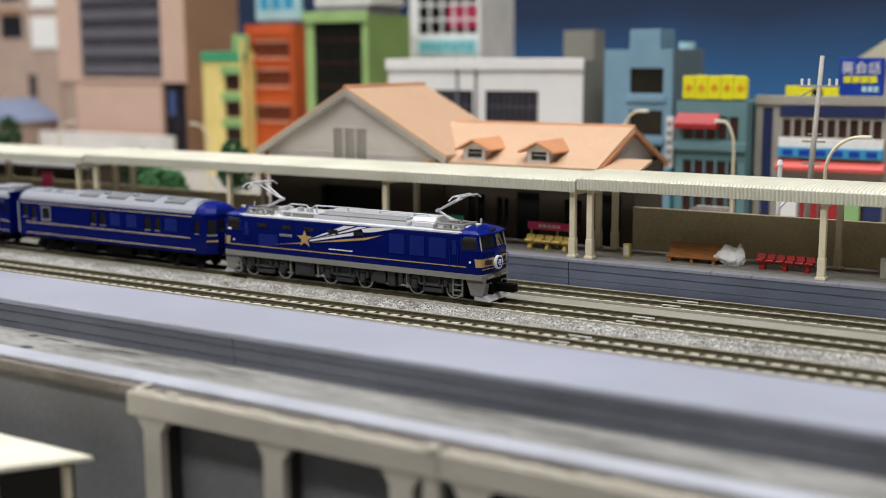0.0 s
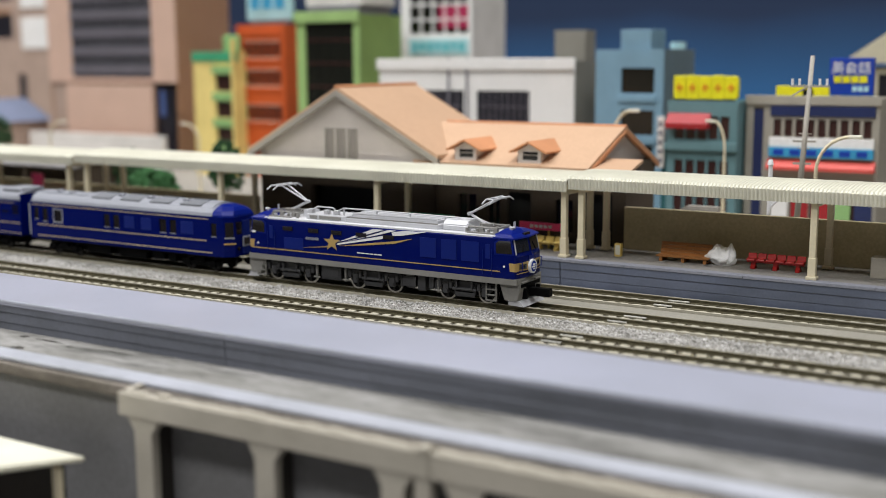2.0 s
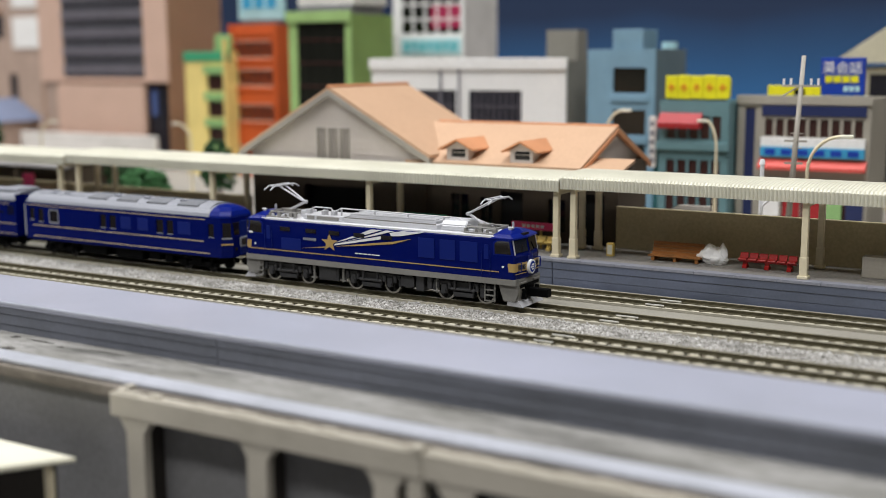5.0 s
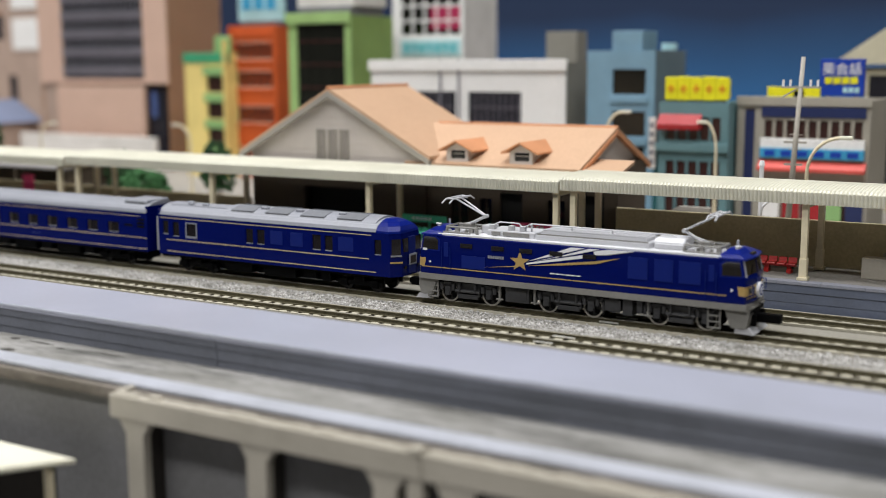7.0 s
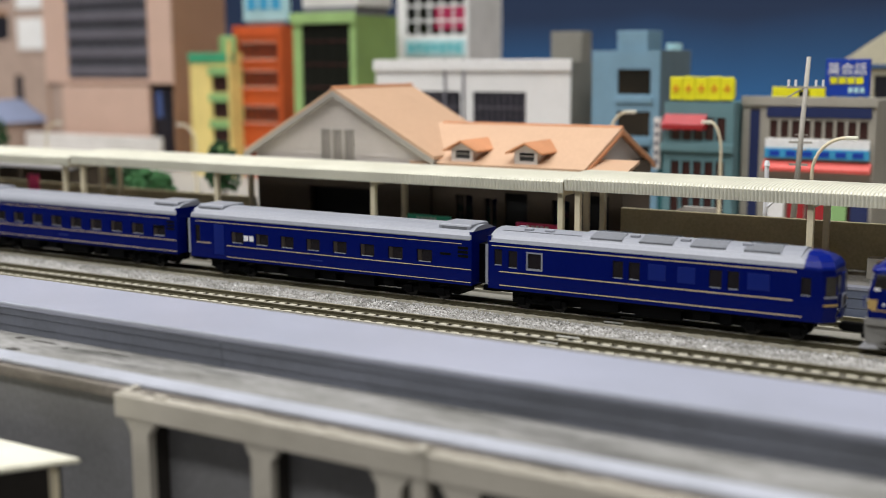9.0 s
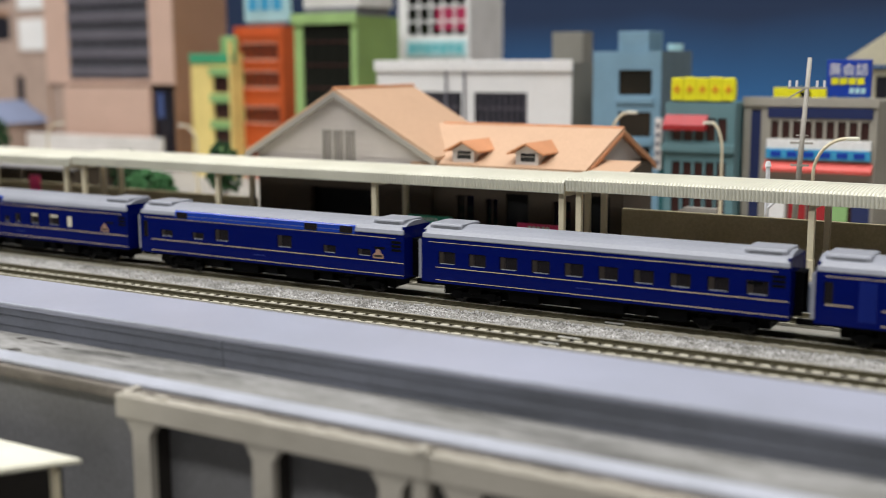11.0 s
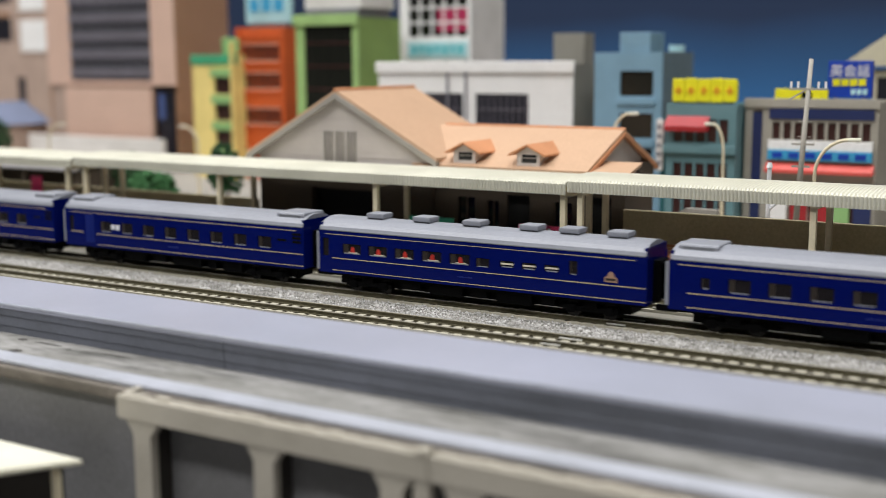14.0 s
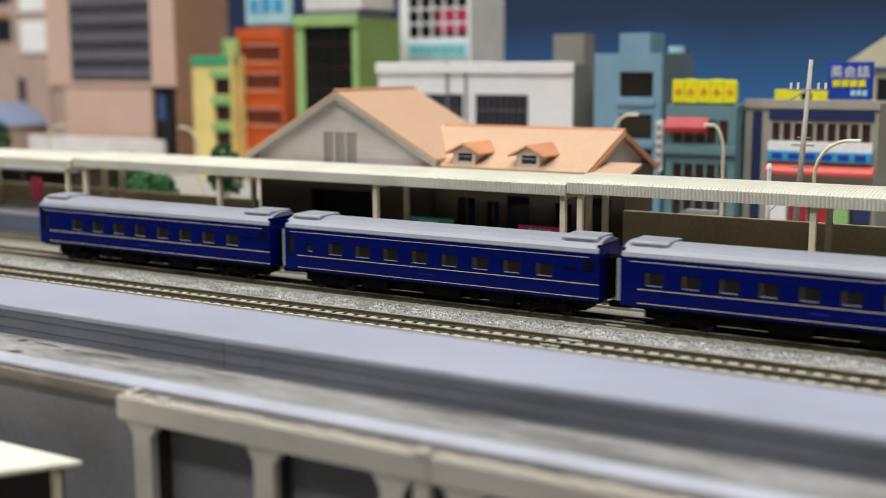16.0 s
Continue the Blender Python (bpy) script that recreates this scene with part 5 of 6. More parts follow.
    for yy in (-9.5, 8.7):
        bpart("corner_edge", M_ROOFGREY, c, a - 1.7, a - 0.62, yy, yy + 0.8, 8.4, 22.8)
    # black filler added for the shade below the generator car
    bpart("under_shade_block", M_BLACK, c, a + 7, z - 5, -5.2, 5.2, 2.6, 6.3)
    line(c, a + 4, z - 7, 13.5, 0.34, M_LINE)
    line(c, a + 4, z - 4, 8.6, 0.32, M_LINE)
    line(c, a + 1, z - 6, 22.6, 0.28, M_LINE)
    for s in (-1, 1):
        for x0, x1 in ((-3, 3), (7, 13), (30, 37)):
            bpart("louvre_panel", M_PANELBLUE, c, x0, x1, s * 9.72 - 0.06, s * 9.72 + 0.06, 15.6, 21)
    bogie(c, -44, M_BLACK)
    bogie(c, 38, M_BLACK)
    for x0, x1, zz in ((-28, -14, 4.4), (-8, 8, 4), (12, 18, 4.8), (21, 25, 4.4)):
        bpart("equipment_box", M_BLACK, c, x0, x1, -8.2, 8.2, zz - 1.6, 6.4, bev=0.3)
    bpart("coupler", M_BLACK, c, z + 5.5, z + 13, -1.1, 1.1, 4.2, 6.2, bev=0.3)
    bpart("coupler", M_BLACK, c, a - 5, a, -1.1, 1.1, 4.2, 6.2, bev=0.3)
    return c


train.append((generator_car(), 66))


# silver whitened to paint the highlight along the roof edge
M_DECKWHITE = mat("silver_edge_highlight", (232, 232, 236), 0.25, 0.15, vary=0.05)


# ---- locomotive ----
def tyre(bm, r0, r1, y0, y1, n=32):
    """A flat ring about the y axis."""
    q = [[bm.verts.new((r * math.cos(k * 2 * math.pi / n) * MM, y * MM, r * math.sin(k * 2 * math.pi / n) * MM)) for k in range(n)] for r, y in ((r0, y0), (r1, y0), (r1, y1), (r0, y1))]
    for a, b_ in zip(q, q[1:] + q[:1]):
        for k in range(n):
            j = (k + 1) % n
            bm.faces.new((a[k], a[j], b_[j], b_[k]))


def locomotive():
    l = thing("locomotive", 0, 0, 0, "blue electric locomotive with a gold star and white streaks", "locomotive", "train")
    bm = bmesh.new()
    rings = []
    for z, xf, hw, ch in ((10.5, 124.1, 9.7, 1.1), (11.2, 124.2, 9.75, 1.2), (18.4, 124.2, 9.75, 1.2), (19.4, 123.8, 9.75, 1.2), (24.5, 122.7, 9.6, 1.2), (25.2, 121.6, 9.1, 1.2)):
        nose = [(xf - ch - 0.6, -hw), (xf - ch, -hw + 0.6), (xf, -0.7), (xf, 0.7), (xf - ch, hw - 0.6), (xf - ch - 0.6, hw)]
        pts = nose + [(125.0 - x, -y) for x, y in nose]
        rings.append([bm.verts.new((x * MM, y * MM, z * MM)) for x, y in pts])
    bm.faces.new(rings[0][::-1])
    bm.faces.new(rings[-1])
    for a, b_ in zip(rings, rings[1:]):
        for k in range(12):
            j = (k + 1) % 12
            bm.faces.new((a[k], a[j], b_[j], b_[k]))
    part("body", bm, M_BLUE, l)
    # grey sill and aprons
    bm = bmesh.new()
    box(bm, 1.6, 123.4, -9.72, 9.72, 8.3, 10.55, bev=0.15)
    part("sill", bm, M_SILLGREY, l)
    for x0, x1, s in ((115.8, 123.9, 1), (1.1, 9.2, -1)):
        bm = bmesh.new()
        lo = 2.2
        if s > 0:
            prism(bm, [(x0, 8.4), (x0 + 2.2, lo), (x1 - 0.6, lo), (x1, 6), (x1, 10.5), (x0, 10.5)], -8.8, 8.8)
        else:
            prism(bm, [(x0, 10.5), (x0, 6), (x0 + 0.6, lo), (x1 - 2.2, lo), (x1, 8.4), (x1, 10.5)], -8.8, 8.8)
        bmesh.ops.bevel(bm, geom=list(bm.edges), offset=0.4 * MM, segments=2, affect="EDGES")
        part("apron", bm, M_SILLGREY, l, "grey front apron")
        bm = bmesh.new()
        e = x1 if s > 0 else x0
        prism(bm, [(e - 4.5, 0.9), (e + s * 1.6, 0.6), (e, 2.6), (e - 4.5, 2.6)] if s > 0 else [(e + 4.5, 0.9), (e + 4.5, 2.6), (e, 2.6), (e - 1.6, 0.6)], -8.4, 8.4)
        part("plough", bm, M_SILVER, l)
        bpart("coupler", M_BLACK, l, min(e, e + s * 8.2), max(e, e + s * 8.2), -1.5, 1.5, 3.6, 6.6, bev=0.4)
        bpart("coupler_pocket", M_BLACK, l, min(e, e + s * 0.3), max(e, e + s * 0.3), -3.2, 3.2, 3.2, 7.6)
        for yy in (-5.5, 4.5):
            bpart("step_iron", M_SILLGREY, l, min(e - s * 0.4, e + s * 0.7), max(e - s * 0.4, e + s * 0.7), yy - 1.6, yy + 2.6, 8.8, 9.3, bev=0.1)
            bpart("hose", M_BLACK, l, min(e - s * 0.5, e + s * 1.4), max(e - s * 0.5, e + s * 1.4), yy, yy + 1, 3.0, 6.8, bev=0.2)
    # windscreens and cab glazing, both ends
    for s in (1, -1):
        def X(x):
            return x if s > 0 else 125.0 - x

        def solid(name, quads, material, parent, label=""):
            """A thin solid between two corner rings, mirrored to this cab."""
            bm = bmesh.new()
            rows = [[bm.verts.new((X(x) * MM, y * MM, z * MM)) for x, y, z in q] for q in quads]
            n = len(rows[0])
            bm.faces.new(rows[0])
            bm.faces.new(rows[1][::-1])
            for k in range(n):
                bm.faces.new((rows[0][k], rows[0][(k + 1) % n], rows[1][(k + 1) % n], rows[1][k]))
            return part(name, bm, material, parent, label)

        for yy in (-1, 1):
            def fx(y, z):
                return 123.8 - (z - 19.4) * 0.216 - 1.2 * max(0.0, abs(y) - 0.7) / 8.3
            pane = [(8.7, 19.7), (0.75, 19.9), (0.75, 24.1), (8.4, 24.1)]
            solid("windscreen", [[(fx(y, z) + d, yy * y, z) for y, z in pane] for d in (0.14, -0.3)], M_HEADGLASS, l)
            trim = [(9.15, 19.2), (8.75, 19.2), (8.45, 24.4), (8.9, 24.4)]
            solid("window_pillar", [[(fx(y, z) + d, yy * y, z) for y, z in trim] for d in (0.3, -0.3)], M_SILVER, l, "bright windscreen pillar")
            wiper = [(5.2, 19.8), (5.0, 19.8), (3.2, 22.6), (3.4, 22.6)]
            solid("wiper", [[(fx(y, z) + d, yy * y, z) for y, z in wiper] for d in (0.34, 0.18)], M_BLACK, l)
            for name, pts, material, d in (("window_surround", [(114.4, 18.9), (122.3, 19.1), (121.3, 24.5), (116.0, 24.4), (114.3, 23.3)], M_LITBLUE, 0.06),
                                           ("cab_window", [(115.1, 19.4), (121.6, 19.5), (120.8, 24.1), (116.3, 24.0), (115.0, 23.0)], M_HEADGLASS, 0.14)):
                bm = bmesh.new()
                prism(bm, [(X(x), z) for x, z in pts], yy * 9.7 - d, yy * 9.7 + d)
                part(name, bm, material, l)
            bm = bmesh.new()
            prism(bm, [(X(110.8), 17.2), (X(112.6), 17.2), (X(112.6), 22.4), (X(110.8), 22.4)], yy * 9.76 - 0.1, yy * 9.76 + 0.1)
            part("cab_door_pane", bm, M_PANELBLUE, l)
            for hx in (109.9, 113.4):
                bm = bmesh.new()
                rod(bm, (X(hx), yy * 10.05, 11.6), (X(hx), yy * 10.05, 20.6), 0.13, 6)
                part("handrail", bm, M_PANELBLUE, l)
            # gold lamp panel round the corner
            ring = [(120.2, 9.78), (122.5, 9.78), (123.1, 9.2), (124.2, 2.2), (123.8, 2.2), (122.6, 9.0), (120.2, 9.6)]
            low = [(x + (0.5 if k in (0, 6) else 0), y) for k, (x, y) in enumerate(ring)]
            g = solid("lamp_panel", [[(x, yy * y, 16.2) for x, y in ring], [(x, yy * y, 13.2) for x, y in low]], M_GOLD, l, "gold headlight panel")
            box_ = [(7.6, 13.9), (3.4, 13.7), (3.4, 15.5), (7.6, 15.6)]
            def nx(y):
                return 124.2 - 1.2 * max(0.0, y - 0.7) / 8.4
            solid("lamp_recess", [[(nx(y) + d, yy * y, z) for y, z in box_] for d in (0.36, 0.0)], M_BOGIE, g)
            for q in (4.4, 6.4):
                bm = bmesh.new()
                rod(bm, (X(nx(q) + 0.2), yy * q, 14.7), (X(nx(q) + 0.55), yy * q, 14.7), 0.7, 12)
                part("headlight", bm, M_HEADGLASS, g)
            bm = bmesh.new()
            rod(bm, (X(118.4), yy * 9.7, 14.9), (X(118.4), yy * 9.98, 14.9), 0.42, 10)
            part("side_marker", bm, M_WHITE, l)
            bm = bmesh.new()
            rod(bm, (X(124.6), yy * 7.6, 13.2), (X(124.6), yy * 7.6, 16.6), 0.16, 6)
            for hz in (13.3, 16.5):
                rod(bm, (X(123.0), yy * 7.6, hz), (X(124.6), yy * 7.6, hz), 0.16, 6)
            part("grab_iron", bm, M_LITBLUE, l)
            solid("lining", [[(nx(y) + d, yy * y, z) for y, z in ((9.0, 12.2), (0.8, 12.2), (0.8, 12.5), (9.0, 12.5))] for d in (0.1, -0.1)], M_GOLD, l)
        bpart("front_door_seam", M_LITBLUE, l, min(X(124.1), X(124.3)), max(X(124.1), X(124.3)), -2.0, 2.0, 11.4, 18.2, bev=0.1)
        # peaked cab roof with an overhanging brow
        bm = bmesh.new()
        rings = []
        for zz, x0, x1, hw in ((24.6, 113.6, 123.5, 9.75), (25.1, 113.6, 123.3, 9.6), (26.1, 114.0, 121.4, 8.0), (27.4, 115.4, 119.6, 3.6), (27.6, 115.8, 119.0, 2.4)):
            rings.append([bm.verts.new((X(x) * MM, y * MM, zz * MM)) for x, y in ((x0, -hw), (x1 - 1.2, -hw), (x1, -hw * 0.1), (x1, hw * 0.1), (x1 - 1.2, hw), (x0, hw))])
        bm.faces.new(rings[0][::-1])
        bm.faces.new(rings[-1])
        for p, q in zip(rings, rings[1:]):
            for k in range(6):
                bm.faces.new((p[k], p[(k + 1) % 6], q[(k + 1) % 6], q[k]))
        part("cab_roof", bm, M_LITBLUE, l, "peaked blue cab roof")
        bm = bmesh.new()
        rod(bm, (X(116.6), 1.5, 27.3), (X(116.6), 1.5, 29.4), 0.45, 8)
        rod(bm, (X(118), -3.4, 26.9), (X(118), -3.4, 28.0), 0.8, 8)
        rod(bm, (X(117.2), -3.4, 28.0), (X(119.4), -3.4, 28.0), 0.4, 8)
        part("roof_horn", bm, M_SILVER, l)
        bpart("roof_lamp", M_HEADGLASS, l, min(X(121.4), X(122.6)), max(X(121.4), X(122.6)), -2.2, 2.2, 25.3, 26.2, bev=0.2)
    # head mark on the leading cab
    bm = bmesh.new()
    rod(bm, (124.1, 0, 14.2), (125.2, 0, 14.2), 2.55, 28)
    hm = part("head_mark", bm, M_WHITE, l, "round white head mark with blue centre")
    bm = bmesh.new()
    rod(bm, (125.1, 0, 14.2), (125.28, 0, 14.2), 1.95, 24)
    part("mark_field", bm, M_BANDBLUE, hm)
    for yy, zz, hw, hh in ((0.1, 14.9, 1.0, 0.32), (-0.2, 14.1, 1.3, 0.26), (0.2, 13.3, 0.8, 0.24)):
        bpart("mark_bar", M_WHITE, hm, 125.2, 125.36, yy - hw, yy + hw, zz - hh, zz + hh)
    # linings, star and streaks
    line(l, 3, 116.8, 13.0, 0.36, M_GOLD, y=9.78)
    for s in (-1, 1):
        yo = s * 9.84

        def flat(name, pts, material, d=0.05):
            bm = bmesh.new()
            prism(bm, pts, yo - d, yo + d)
            return part(name, bm, material, l)
        star = []
        for k in range(10):
            a, r = math.pi / 2 + k * math.pi / 5, 3.9 if k % 2 == 0 else 1.6
            star.append((43.2 + r * math.cos(a), 17.8 + r * math.sin(a) * 0.92))
        flat("star", star, M_GOLD, 0.12)
        flat("gold_streak", [(28, 14.5), (42.3, 15.9), (42.3, 16.3)], M_GOLD)
        flat("gold_streak", [(46.2, 16.6), (59.5, 17.9), (72.2, 19.5), (80.4, 22.0), (72.2, 20.4), (62, 19.0)], M_GOLD, 0.09)
        flat("white_streak", [(46.0, 18.1), (56, 20.9), (67.5, 24.4), (62.4, 24.3)], M_WHITE, 0.07)
        flat("white_streak", [(49, 18.5), (64.7, 22.2), (73, 24.4), (69.2, 24.4), (58, 20.9)], M_WHITE, 0.1)
        flat("white_streak", [(45.6, 17.0), (67.0, 20.9), (67.0, 22.1), (45.8, 17.6)], M_WHITE, 0.07)
        flat("white_streak", [(71.5, 22.4), (76, 22.8), (86, 24.8), (76, 24.6), (70.8, 23.6)], M_WHITE, 0.07)
        for x0, x1 in ((83.3, 90.2), (92.5, 98.9), (100.9, 108.2)):
            bpart("filter_panel", M_PANELBLUE, l, x0, x1, yo - 0.09, yo + 0.05, 15.6, 22.9)
        lo = bpart("louvre_panel", M_PANELBLUE, l, 19.8, 29.4, yo - 0.09, yo + 0.05, 13.6, 18.2)
        for k in range(7):
            bpart("louvre_slat", M_BLUE, lo, 20.1, 29.1, yo - s * 0.02 - 0.1, yo - s * 0.02 + 0.1, 13.9 + 0.6 * k, 14.15 + 0.6 * k)
        for x0 in (19.3, 31.9, 43.0, 54.6, 67.0):
            bpart("small_window", M_GLASS, l, x0, x0 + 4.9, yo - 0.16, yo + 0.16, 20.9, 22.5)
        for k in range(7):
            bpart("number_bar", M_ROOFGREY, l, 30.6 + 0.92 * k, 31.3 + 0.92 * k, yo - 0.06, yo + 0.06, 18.0, 19.0)
        for k in range(6):
            bpart("letter_bar", M_WHITE, l, 55.0 + 1.95 * k, 56.6 + 1.95 * k, yo - 0.06, yo + 0.06, 14.5, 14.9)
        bpart("white_mark", M_WHITE, l, 3.6, 5.4, yo - 0.06, yo + 0.06, 19.0, 19.8)
    # silver roof deck, edge highlight painted as near-white, and equipment
    bm = bmesh.new()
    box(bm, 9.6, 114.6, -9.35, 9.35, 24.5, 25.6, bev=0.3)
    part("roof_deck", bm, M_DECKWHITE, l, "silver roof deck with its edge highlight painted white")
    for x0, x1, hw, h, name in ((28, 47, 6.0, 27.6, "roof_box"), (47.6, 89.6, 6.8, 27.4, "roof_box"), (49, 88, 4.6, 28.6, "roof_box"), (24, 28.6, 2.4, 28.6, "roof_box")):
        bm = bmesh.new()
        box(bm, x0, x1, -hw, hw, 25.4, h, bev=0.5)
        part(name, bm, M_SILVER, l)
    for yy in (-4.2, -2.7, -1.2, 1.2, 2.7, 4.2):
        bpart("roof_rib", M_SILVER, l, 49.6, 87.4, yy - 0.35, yy + 0.35, 28.5, 29.0, bev=0.1)
    for yy in (-6.5, 6.5):
        bpart("roof_rib", M_SILLGREY, l, 48.2, 89, yy - 0.15, yy + 0.15, 27.2, 27.75)
    bm = bmesh.new()
    prism_x(bm, [(-5.6, 25.4), (-5.6, 27.6), (-4.0, 29.3), (4.0, 29.3), (5.6, 27.6), (5.6, 25.4)], 90.6, 101)
    bmesh.ops.bevel(bm, geom=list(bm.edges), offset=0.35 * MM, segments=2, affect="EDGES")
    part("roof_box", bm, M_SILVER, l, "silver roof box with sloping shoulders")
    for x0, x1 in ((30, 33.5), (34.6, 45)):
        bpart("roof_hatch", M_SILLGREY, l, x0, x1, -6.3, -5.9, 25.9, 27.2, bev=0.1)
    for x in (12, 20, 24.5, 101.5, 106, 110.5):
        for y in (-6.8, 5.8):
            bm = bmesh.new()
            rod(bm, (x, y, 25.3), (x, y, 27.2), 0.7, 8, 0.5)
            part("insulator", bm, M_SILLGREY, l)
    for x in (28.5, 36, 40.5):
        bpart("insulator_box", M_SILVER, l, x, x + 1.8, -5.0, -2.6, 27.4, 29.4, bev=0.2)
    for px0 in (10.8, 102.2):
        for yy in (-8.0, 7.2):
            bpart("roof_conduit", M_SILLGREY, l, px0, px0 + 11.5, yy, yy + 0.6, 25.5, 26.2, bev=0.1)
        for k in range(4):
            bpart("roof_fitting", M_SILLGREY if k % 2 else M_SILVER, l, px0 + 0.6 + 2.9 * k, px0 + 2.2 + 2.9 * k, -6.4 + (k % 2) * 1.2, -4.9 + (k % 2) * 1.2, 25.5, 26.7 + 0.5 * (k % 2), bev=0.15)
    pts = [(28, 28.4), (32, 30.3), (39.5, 30.2), (41, 28.8), (44.5, 30.4), (60, 30.4), (75, 30.3), (91, 30.2), (96, 30.2), (101.5, 27.8)]
    bm = bmesh.new()
    for (xa, za), (xb, zb) in zip(pts, pts[1:]):
        rod(bm, (xa, -3.4, za), (xb, -3.4, zb), 0.28, 6)
    for x in (44.6, 60, 75, 90.6):
        rod(bm, (x, -3.4, 27.2), (x, -3.4, 30.3), 0.4, 8)
    part("busbar", bm, M_SILVER, l)
    for px, s in ((17, 1), (106.5, -1)):
        pn = new("pantograph")
        pn.parent = l
        pn.matrix_basis = pose(px * MM, 0, 25.5 * MM)
        bm = bmesh.new()
        for yy in (-4.5, 4.5):
            rod(bm, (-6.5, yy, 1.9), (6.5, yy, 1.9), 0.4, 6)
            for xx in (-6, 6):
                rod(bm, (xx, yy, 0), (xx, yy, 1.8), 0.75, 8)
        for xx in (-6.5, -1, 6.5):
            rod(bm, (xx, -4.5, 1.9), (xx, 4.5, 1.9), 0.45, 6)
        box(bm, -2.4, 2.2, -2, 2, 1.3, 2.9, bev=0.2)
        part("base_frame", bm, M_SILLGREY, pn)
        bm = bmesh.new()
        rod(bm, (-0.5, 0, 2.2), (7.5 * s, 0, 6.0), 0.55, 8)
        rod(bm, (-2.6 * s, 0, 2.2), (6.6 * s, 0, 5.2), 0.25, 6)
        part("lower_arm", bm, M_SILVER, pn)
        bm = bmesh.new()
        for yy in (-0.4, 0.4):
            rod(bm, (7.5 * s, yy, 6.0), (-4.0 * s, yy * 5, 12.0), 0.36, 8)
        rod(bm, (7.5 * s, -1, 6.0), (7.5 * s, 1, 6.0), 0.7, 8)
        part("upper_arm", bm, M_SILVER, pn)
        bm = bmesh.new()
        for xx in (-5.6 * s, -2.6 * s):
            rod(bm, (xx, -6.4, 12.3), (xx, 6.4, 12.3), 0.36, 6)
            for yy in (-1, 1):
                rod(bm, (xx, yy * 6.4, 12.3), (xx, yy * 9.2, 11.0), 0.28, 6)
        for yy in (-5, 0, 5):
            rod(bm, (-5.6 * s, yy, 12.2), (-2.6 * s, yy, 12.2), 0.3, 6)
        part("pan_head", bm, M_SILVER, pn)
    # running gear
    wheels = []
    for k, (xa, xb) in enumerate(((12.8, 29.8), (52.6, 69.4), (93.0, 109.4))):
        mid = (xa + xb) / 2
        bm = bmesh.new()
        for s in (-1, 1):
            prism(bm, [(xa - 4.4, 6.0), (mid - 4, 6.0), (mid - 2.5, 4.8), (mid + 2.5, 4.8), (mid + 4, 6.0), (xb + 4.4, 6.0), (xb + 4.2, 7.6), (xa - 4.2, 7.6)], s * 6.9 - 0.6, s * 6.9 + 0.6)
            for xx in (xa, xb):
                box(bm, xx - 1.2, xx + 1.2, s * 7.3 - 0.6, s * 7.3 + 0.6, 2.6, 6.2, bev=0.3)
                for dx in (-4.3, 4.3):
                    rod(bm, (xx + dx, s * 7.2, 3.0), (xx + dx, s * 7.2, 6.4), 0.6, 8)
            box(bm, mid - 4.2, mid + 4.2, s * 7.2 - 0.7, s * 7.2 + 0.7, 1.9, 3.6, bev=0.3)
            rod(bm, (mid - 5, s * 7.9, 4.7), (mid + 5, s * 7.9, 4.7), 0.6, 8)
            for dx in (-3.2, 3.2):
                rod(bm, (mid + dx, s * 8.3, 4.9), (mid + dx, s * 8.3, 7.8), 0.45, 8)
            for xx in (xa, xb):
                rod(bm, (xx, s * 7.9, 3.6), (xx, s * 8.25, 3.6), 1.0, 12)
                for dx in (-2.4, 2.4):
                    rod(bm, (xx + dx, s * 7.7, 4.6), (xx + dx, s * 7.7, 7.2), 0.75, 10)
        box(bm, mid - 4, mid + 4, -6.4, 6.4, 2.4, 7)
        bg = part("bogie", bm, M_BOGIE, l)
        for xx in (xa, xb):
            w = new("wheelset")
            bm = bmesh.new()
            for s in (-1, 1):
                rod(bm, (0, s * 4.3, 0), (0, s * 5.6, 0), 3.6, 28)
                rod(bm, (0, s * 3.8, 0), (0, s * 4.3, 0), 4.1, 28)
                rod(bm, (0, s * 5.6, 0), (0, s * 5.9, 0), 1.0, 12)
            rod(bm, (0, -4.4, 0), (0, 4.4, 0), 0.8, 8)
            bpy.data.objects.remove(w)
            w = part("wheelset", bm, M_DARKWHEEL, l)
            w.matrix_basis = pose(xx * MM, 0, 3.6 * MM)
            for s in (-1, 1):
                for q in range(5):
                    bm = bmesh.new()
                    a = q * 1.2566
                    rod(bm, (2.1 * math.cos(a), s * 5.4, 2.1 * math.sin(a)), (2.1 * math.cos(a), s * 5.72, 2.1 * math.sin(a)), 0.85, 10)
                    part("wheel_hole", bm, M_BLACK, w)
                bm = bmesh.new()
                tyre(bm, 3.1, 3.68, s * 5.2, s * 5.75)
                part("tyre", bm, M_WHEEL, w, "bright steel tyre")
            wheels.append((w, xx))
    for x0, x1 in ((37.5, 45), (74.6, 80.4)):
        bpart("equipment_lid", M_BOGIE, l, x0, x1, -8.25, -8.0, 3.6, 7.4, bev=0.1)
    for xx in (34.4, 48.2, 90.2):
        bm = bmesh.new()
        rod(bm, (xx, -7.9, 2.6), (xx, -7.9, 7.9), 0.5, 8)
        rod(bm, (xx - 1.4, -7.9, 3.2), (xx + 1.4, -7.9, 3.2), 0.35, 8)
        part("pipe", bm, M_SILLGREY, l)
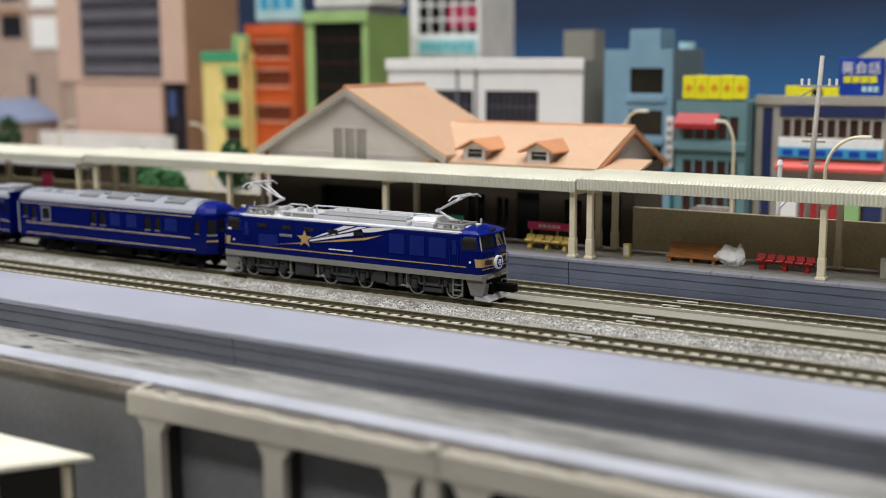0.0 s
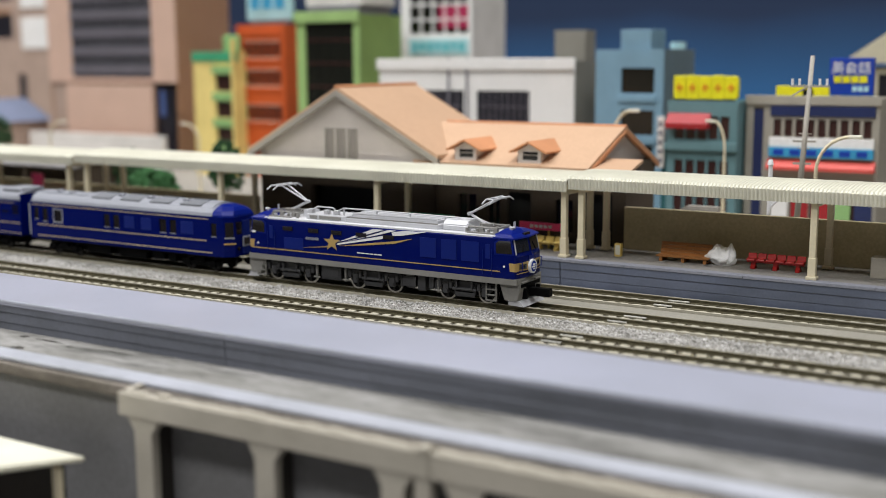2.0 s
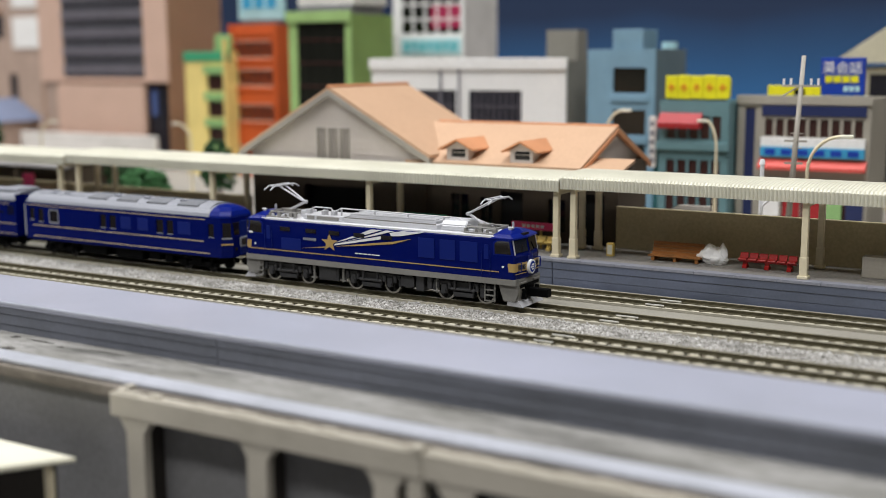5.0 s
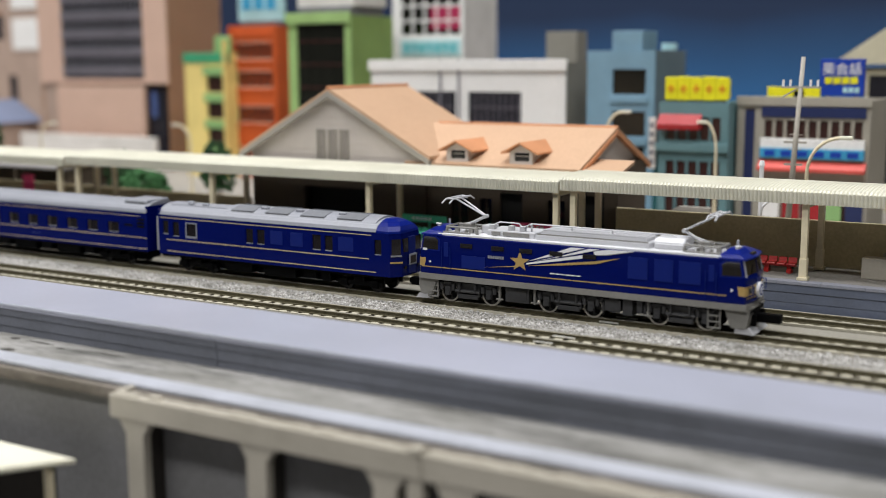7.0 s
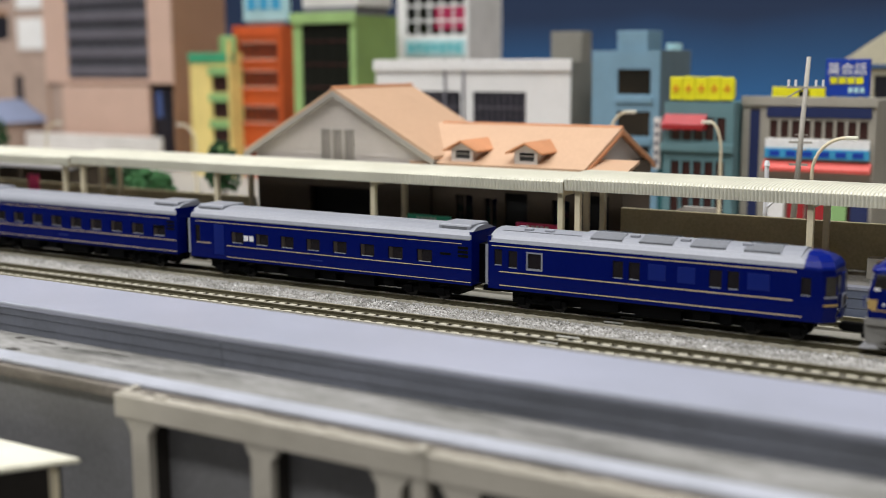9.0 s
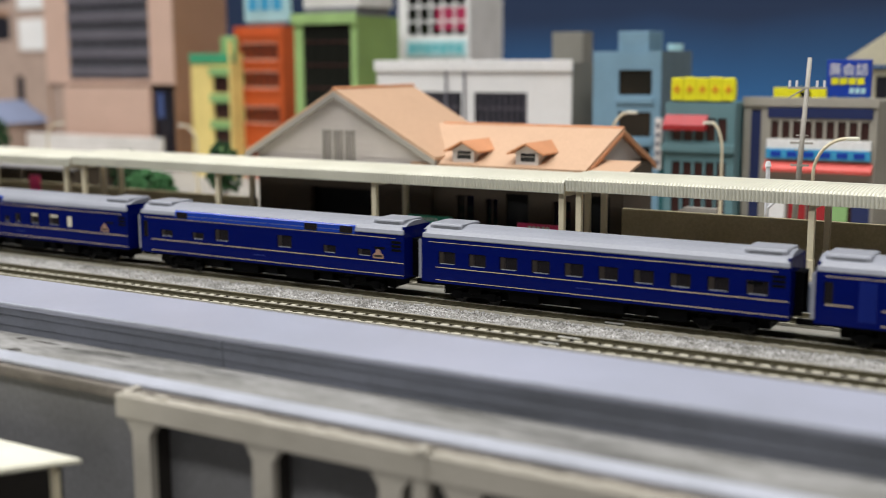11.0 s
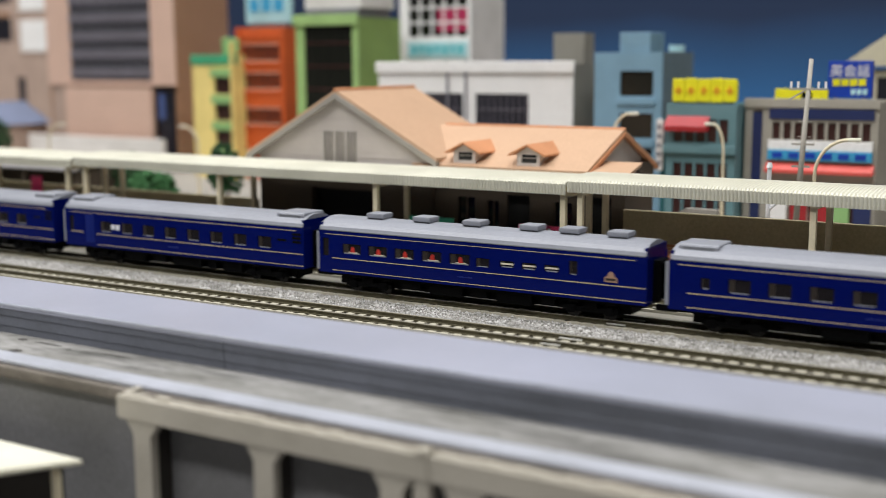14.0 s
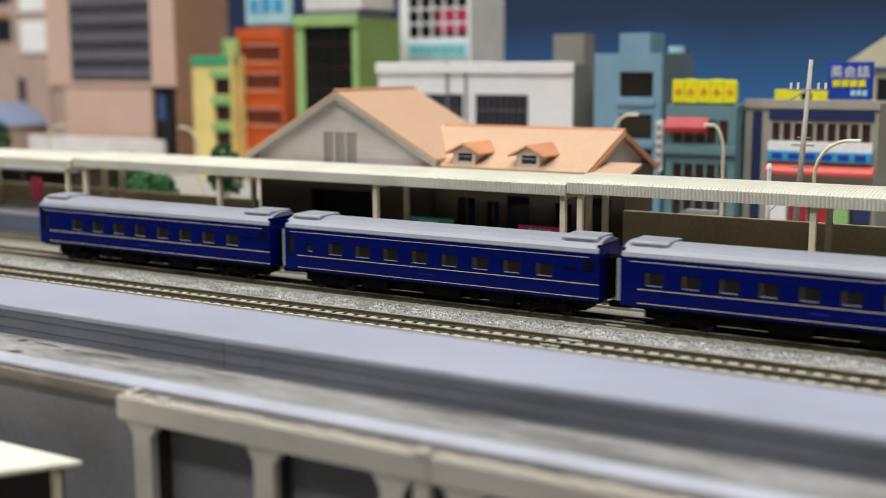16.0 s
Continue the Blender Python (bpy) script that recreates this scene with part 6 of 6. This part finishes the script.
    for x0, x1, z0 in ((36.6, 46, 2.6), (76, 79.5, 3), (81, 84.5, 2.4), (86, 88, 3.5)):
        bpart("equipment_box", M_BOGIE, l, x0, x1, -8.0, 8.0, z0, 8.2, bev=0.3)
    for xs in (5.2, 110.6):
        bm = bmesh.new()
        for s in (-1, 1):
            for xx in (xs, xs + 4):
                box(bm, xx - 0.25, xx + 0.25, s * 8.6 - 0.2, s * 8.6 + 0.2, 1.6, 8.2)
            for zz in (1.9, 3.9, 5.9):
                box(bm, xs, xs + 4, s * 8.6 - 0.4, s * 8.6 + 0.4, zz - 0.2, zz + 0.2)
        part("ladder", bm, M_SILLGREY, l)
    bpart("underframe", M_BLACK, l, 4, 124, -7.5, 7.5, 7.2, 8.4)
    return l, wheels


loco, loco_wheels = locomotive()


# seconds and place of the first gap, in millimetres along the rails; the locomotive takes up a little slack at first
LATER = (
    (6.3, -175.0), (6.5, -165.2), (7.0, -138.2), (7.5, -110.0), (8.0, -70.9), (8.5, -26.5), (9.0, 18.1), (9.2, 38.4), (9.7, 92.0),
    (10.2, 153.0), (10.7, 223.0), (11.3, 323.5), (11.5, 354.7), (12.0, 432.7), (12.5, 515.0), (13.0, 603.5), (13.5, 695.0), (14.0, 793.6),
    (14.5, 892.6), (15.0, 992.0), (15.5, 1094.0), (16.0, 1202.7))
RUN = (
    (0.0, -237.8), (0.5, -237.7), (1.0, -237.0), (1.25, -234.4), (1.5, -230.9), (1.75, -226.6), (2.0, -223.5), (2.25, -222.6), (2.5, -222.4), (4.6, -222.3),
    (5.0, -220.6), (5.4, -211.5), (5.8, -198.0)) + LATER
PULL = (
    (0.0, -240.2), (0.5, -239.4), (1.0, -237.2), (1.25, -234.2), (1.5, -230.6), (1.75, -226.2), (2.0, -222.8), (2.25, -221.9), (2.5, -221.6), (4.6, -221.5),
    (5.0, -220.2), (5.4, -211.3), (5.8, -197.8)) + LATER


def motions():
    for ob, off in train:
        walk(ob, [(t, pose((u + off) * MM, 0, 0)) for t, u in RUN])
    walk(loco, [(t, pose((u + 130.6) * MM, 0, 0)) for t, u in PULL])
    ts, us = [r[0] for r in PULL], [r[1] for r in PULL]
    turns, last, total = [], None, 0.0
    for k in range(16 * FPS + 1):
        t = k / FPS
        u = float(np.interp(t, ts, us))
        if last is not None:
            total += min(math.degrees((u - last) / 3.6), 80.0)
        last = u
        if k % 15 == 0 or (4.5 < t < 16) or (0.4 < t < 2.6):
            turns.append((t, total))
    for w, xx in loco_wheels:
        walk(w, [(t, pose(xx * MM, 0, 3.6 * MM, 0, a, 0)) for t, a in turns])


motions()
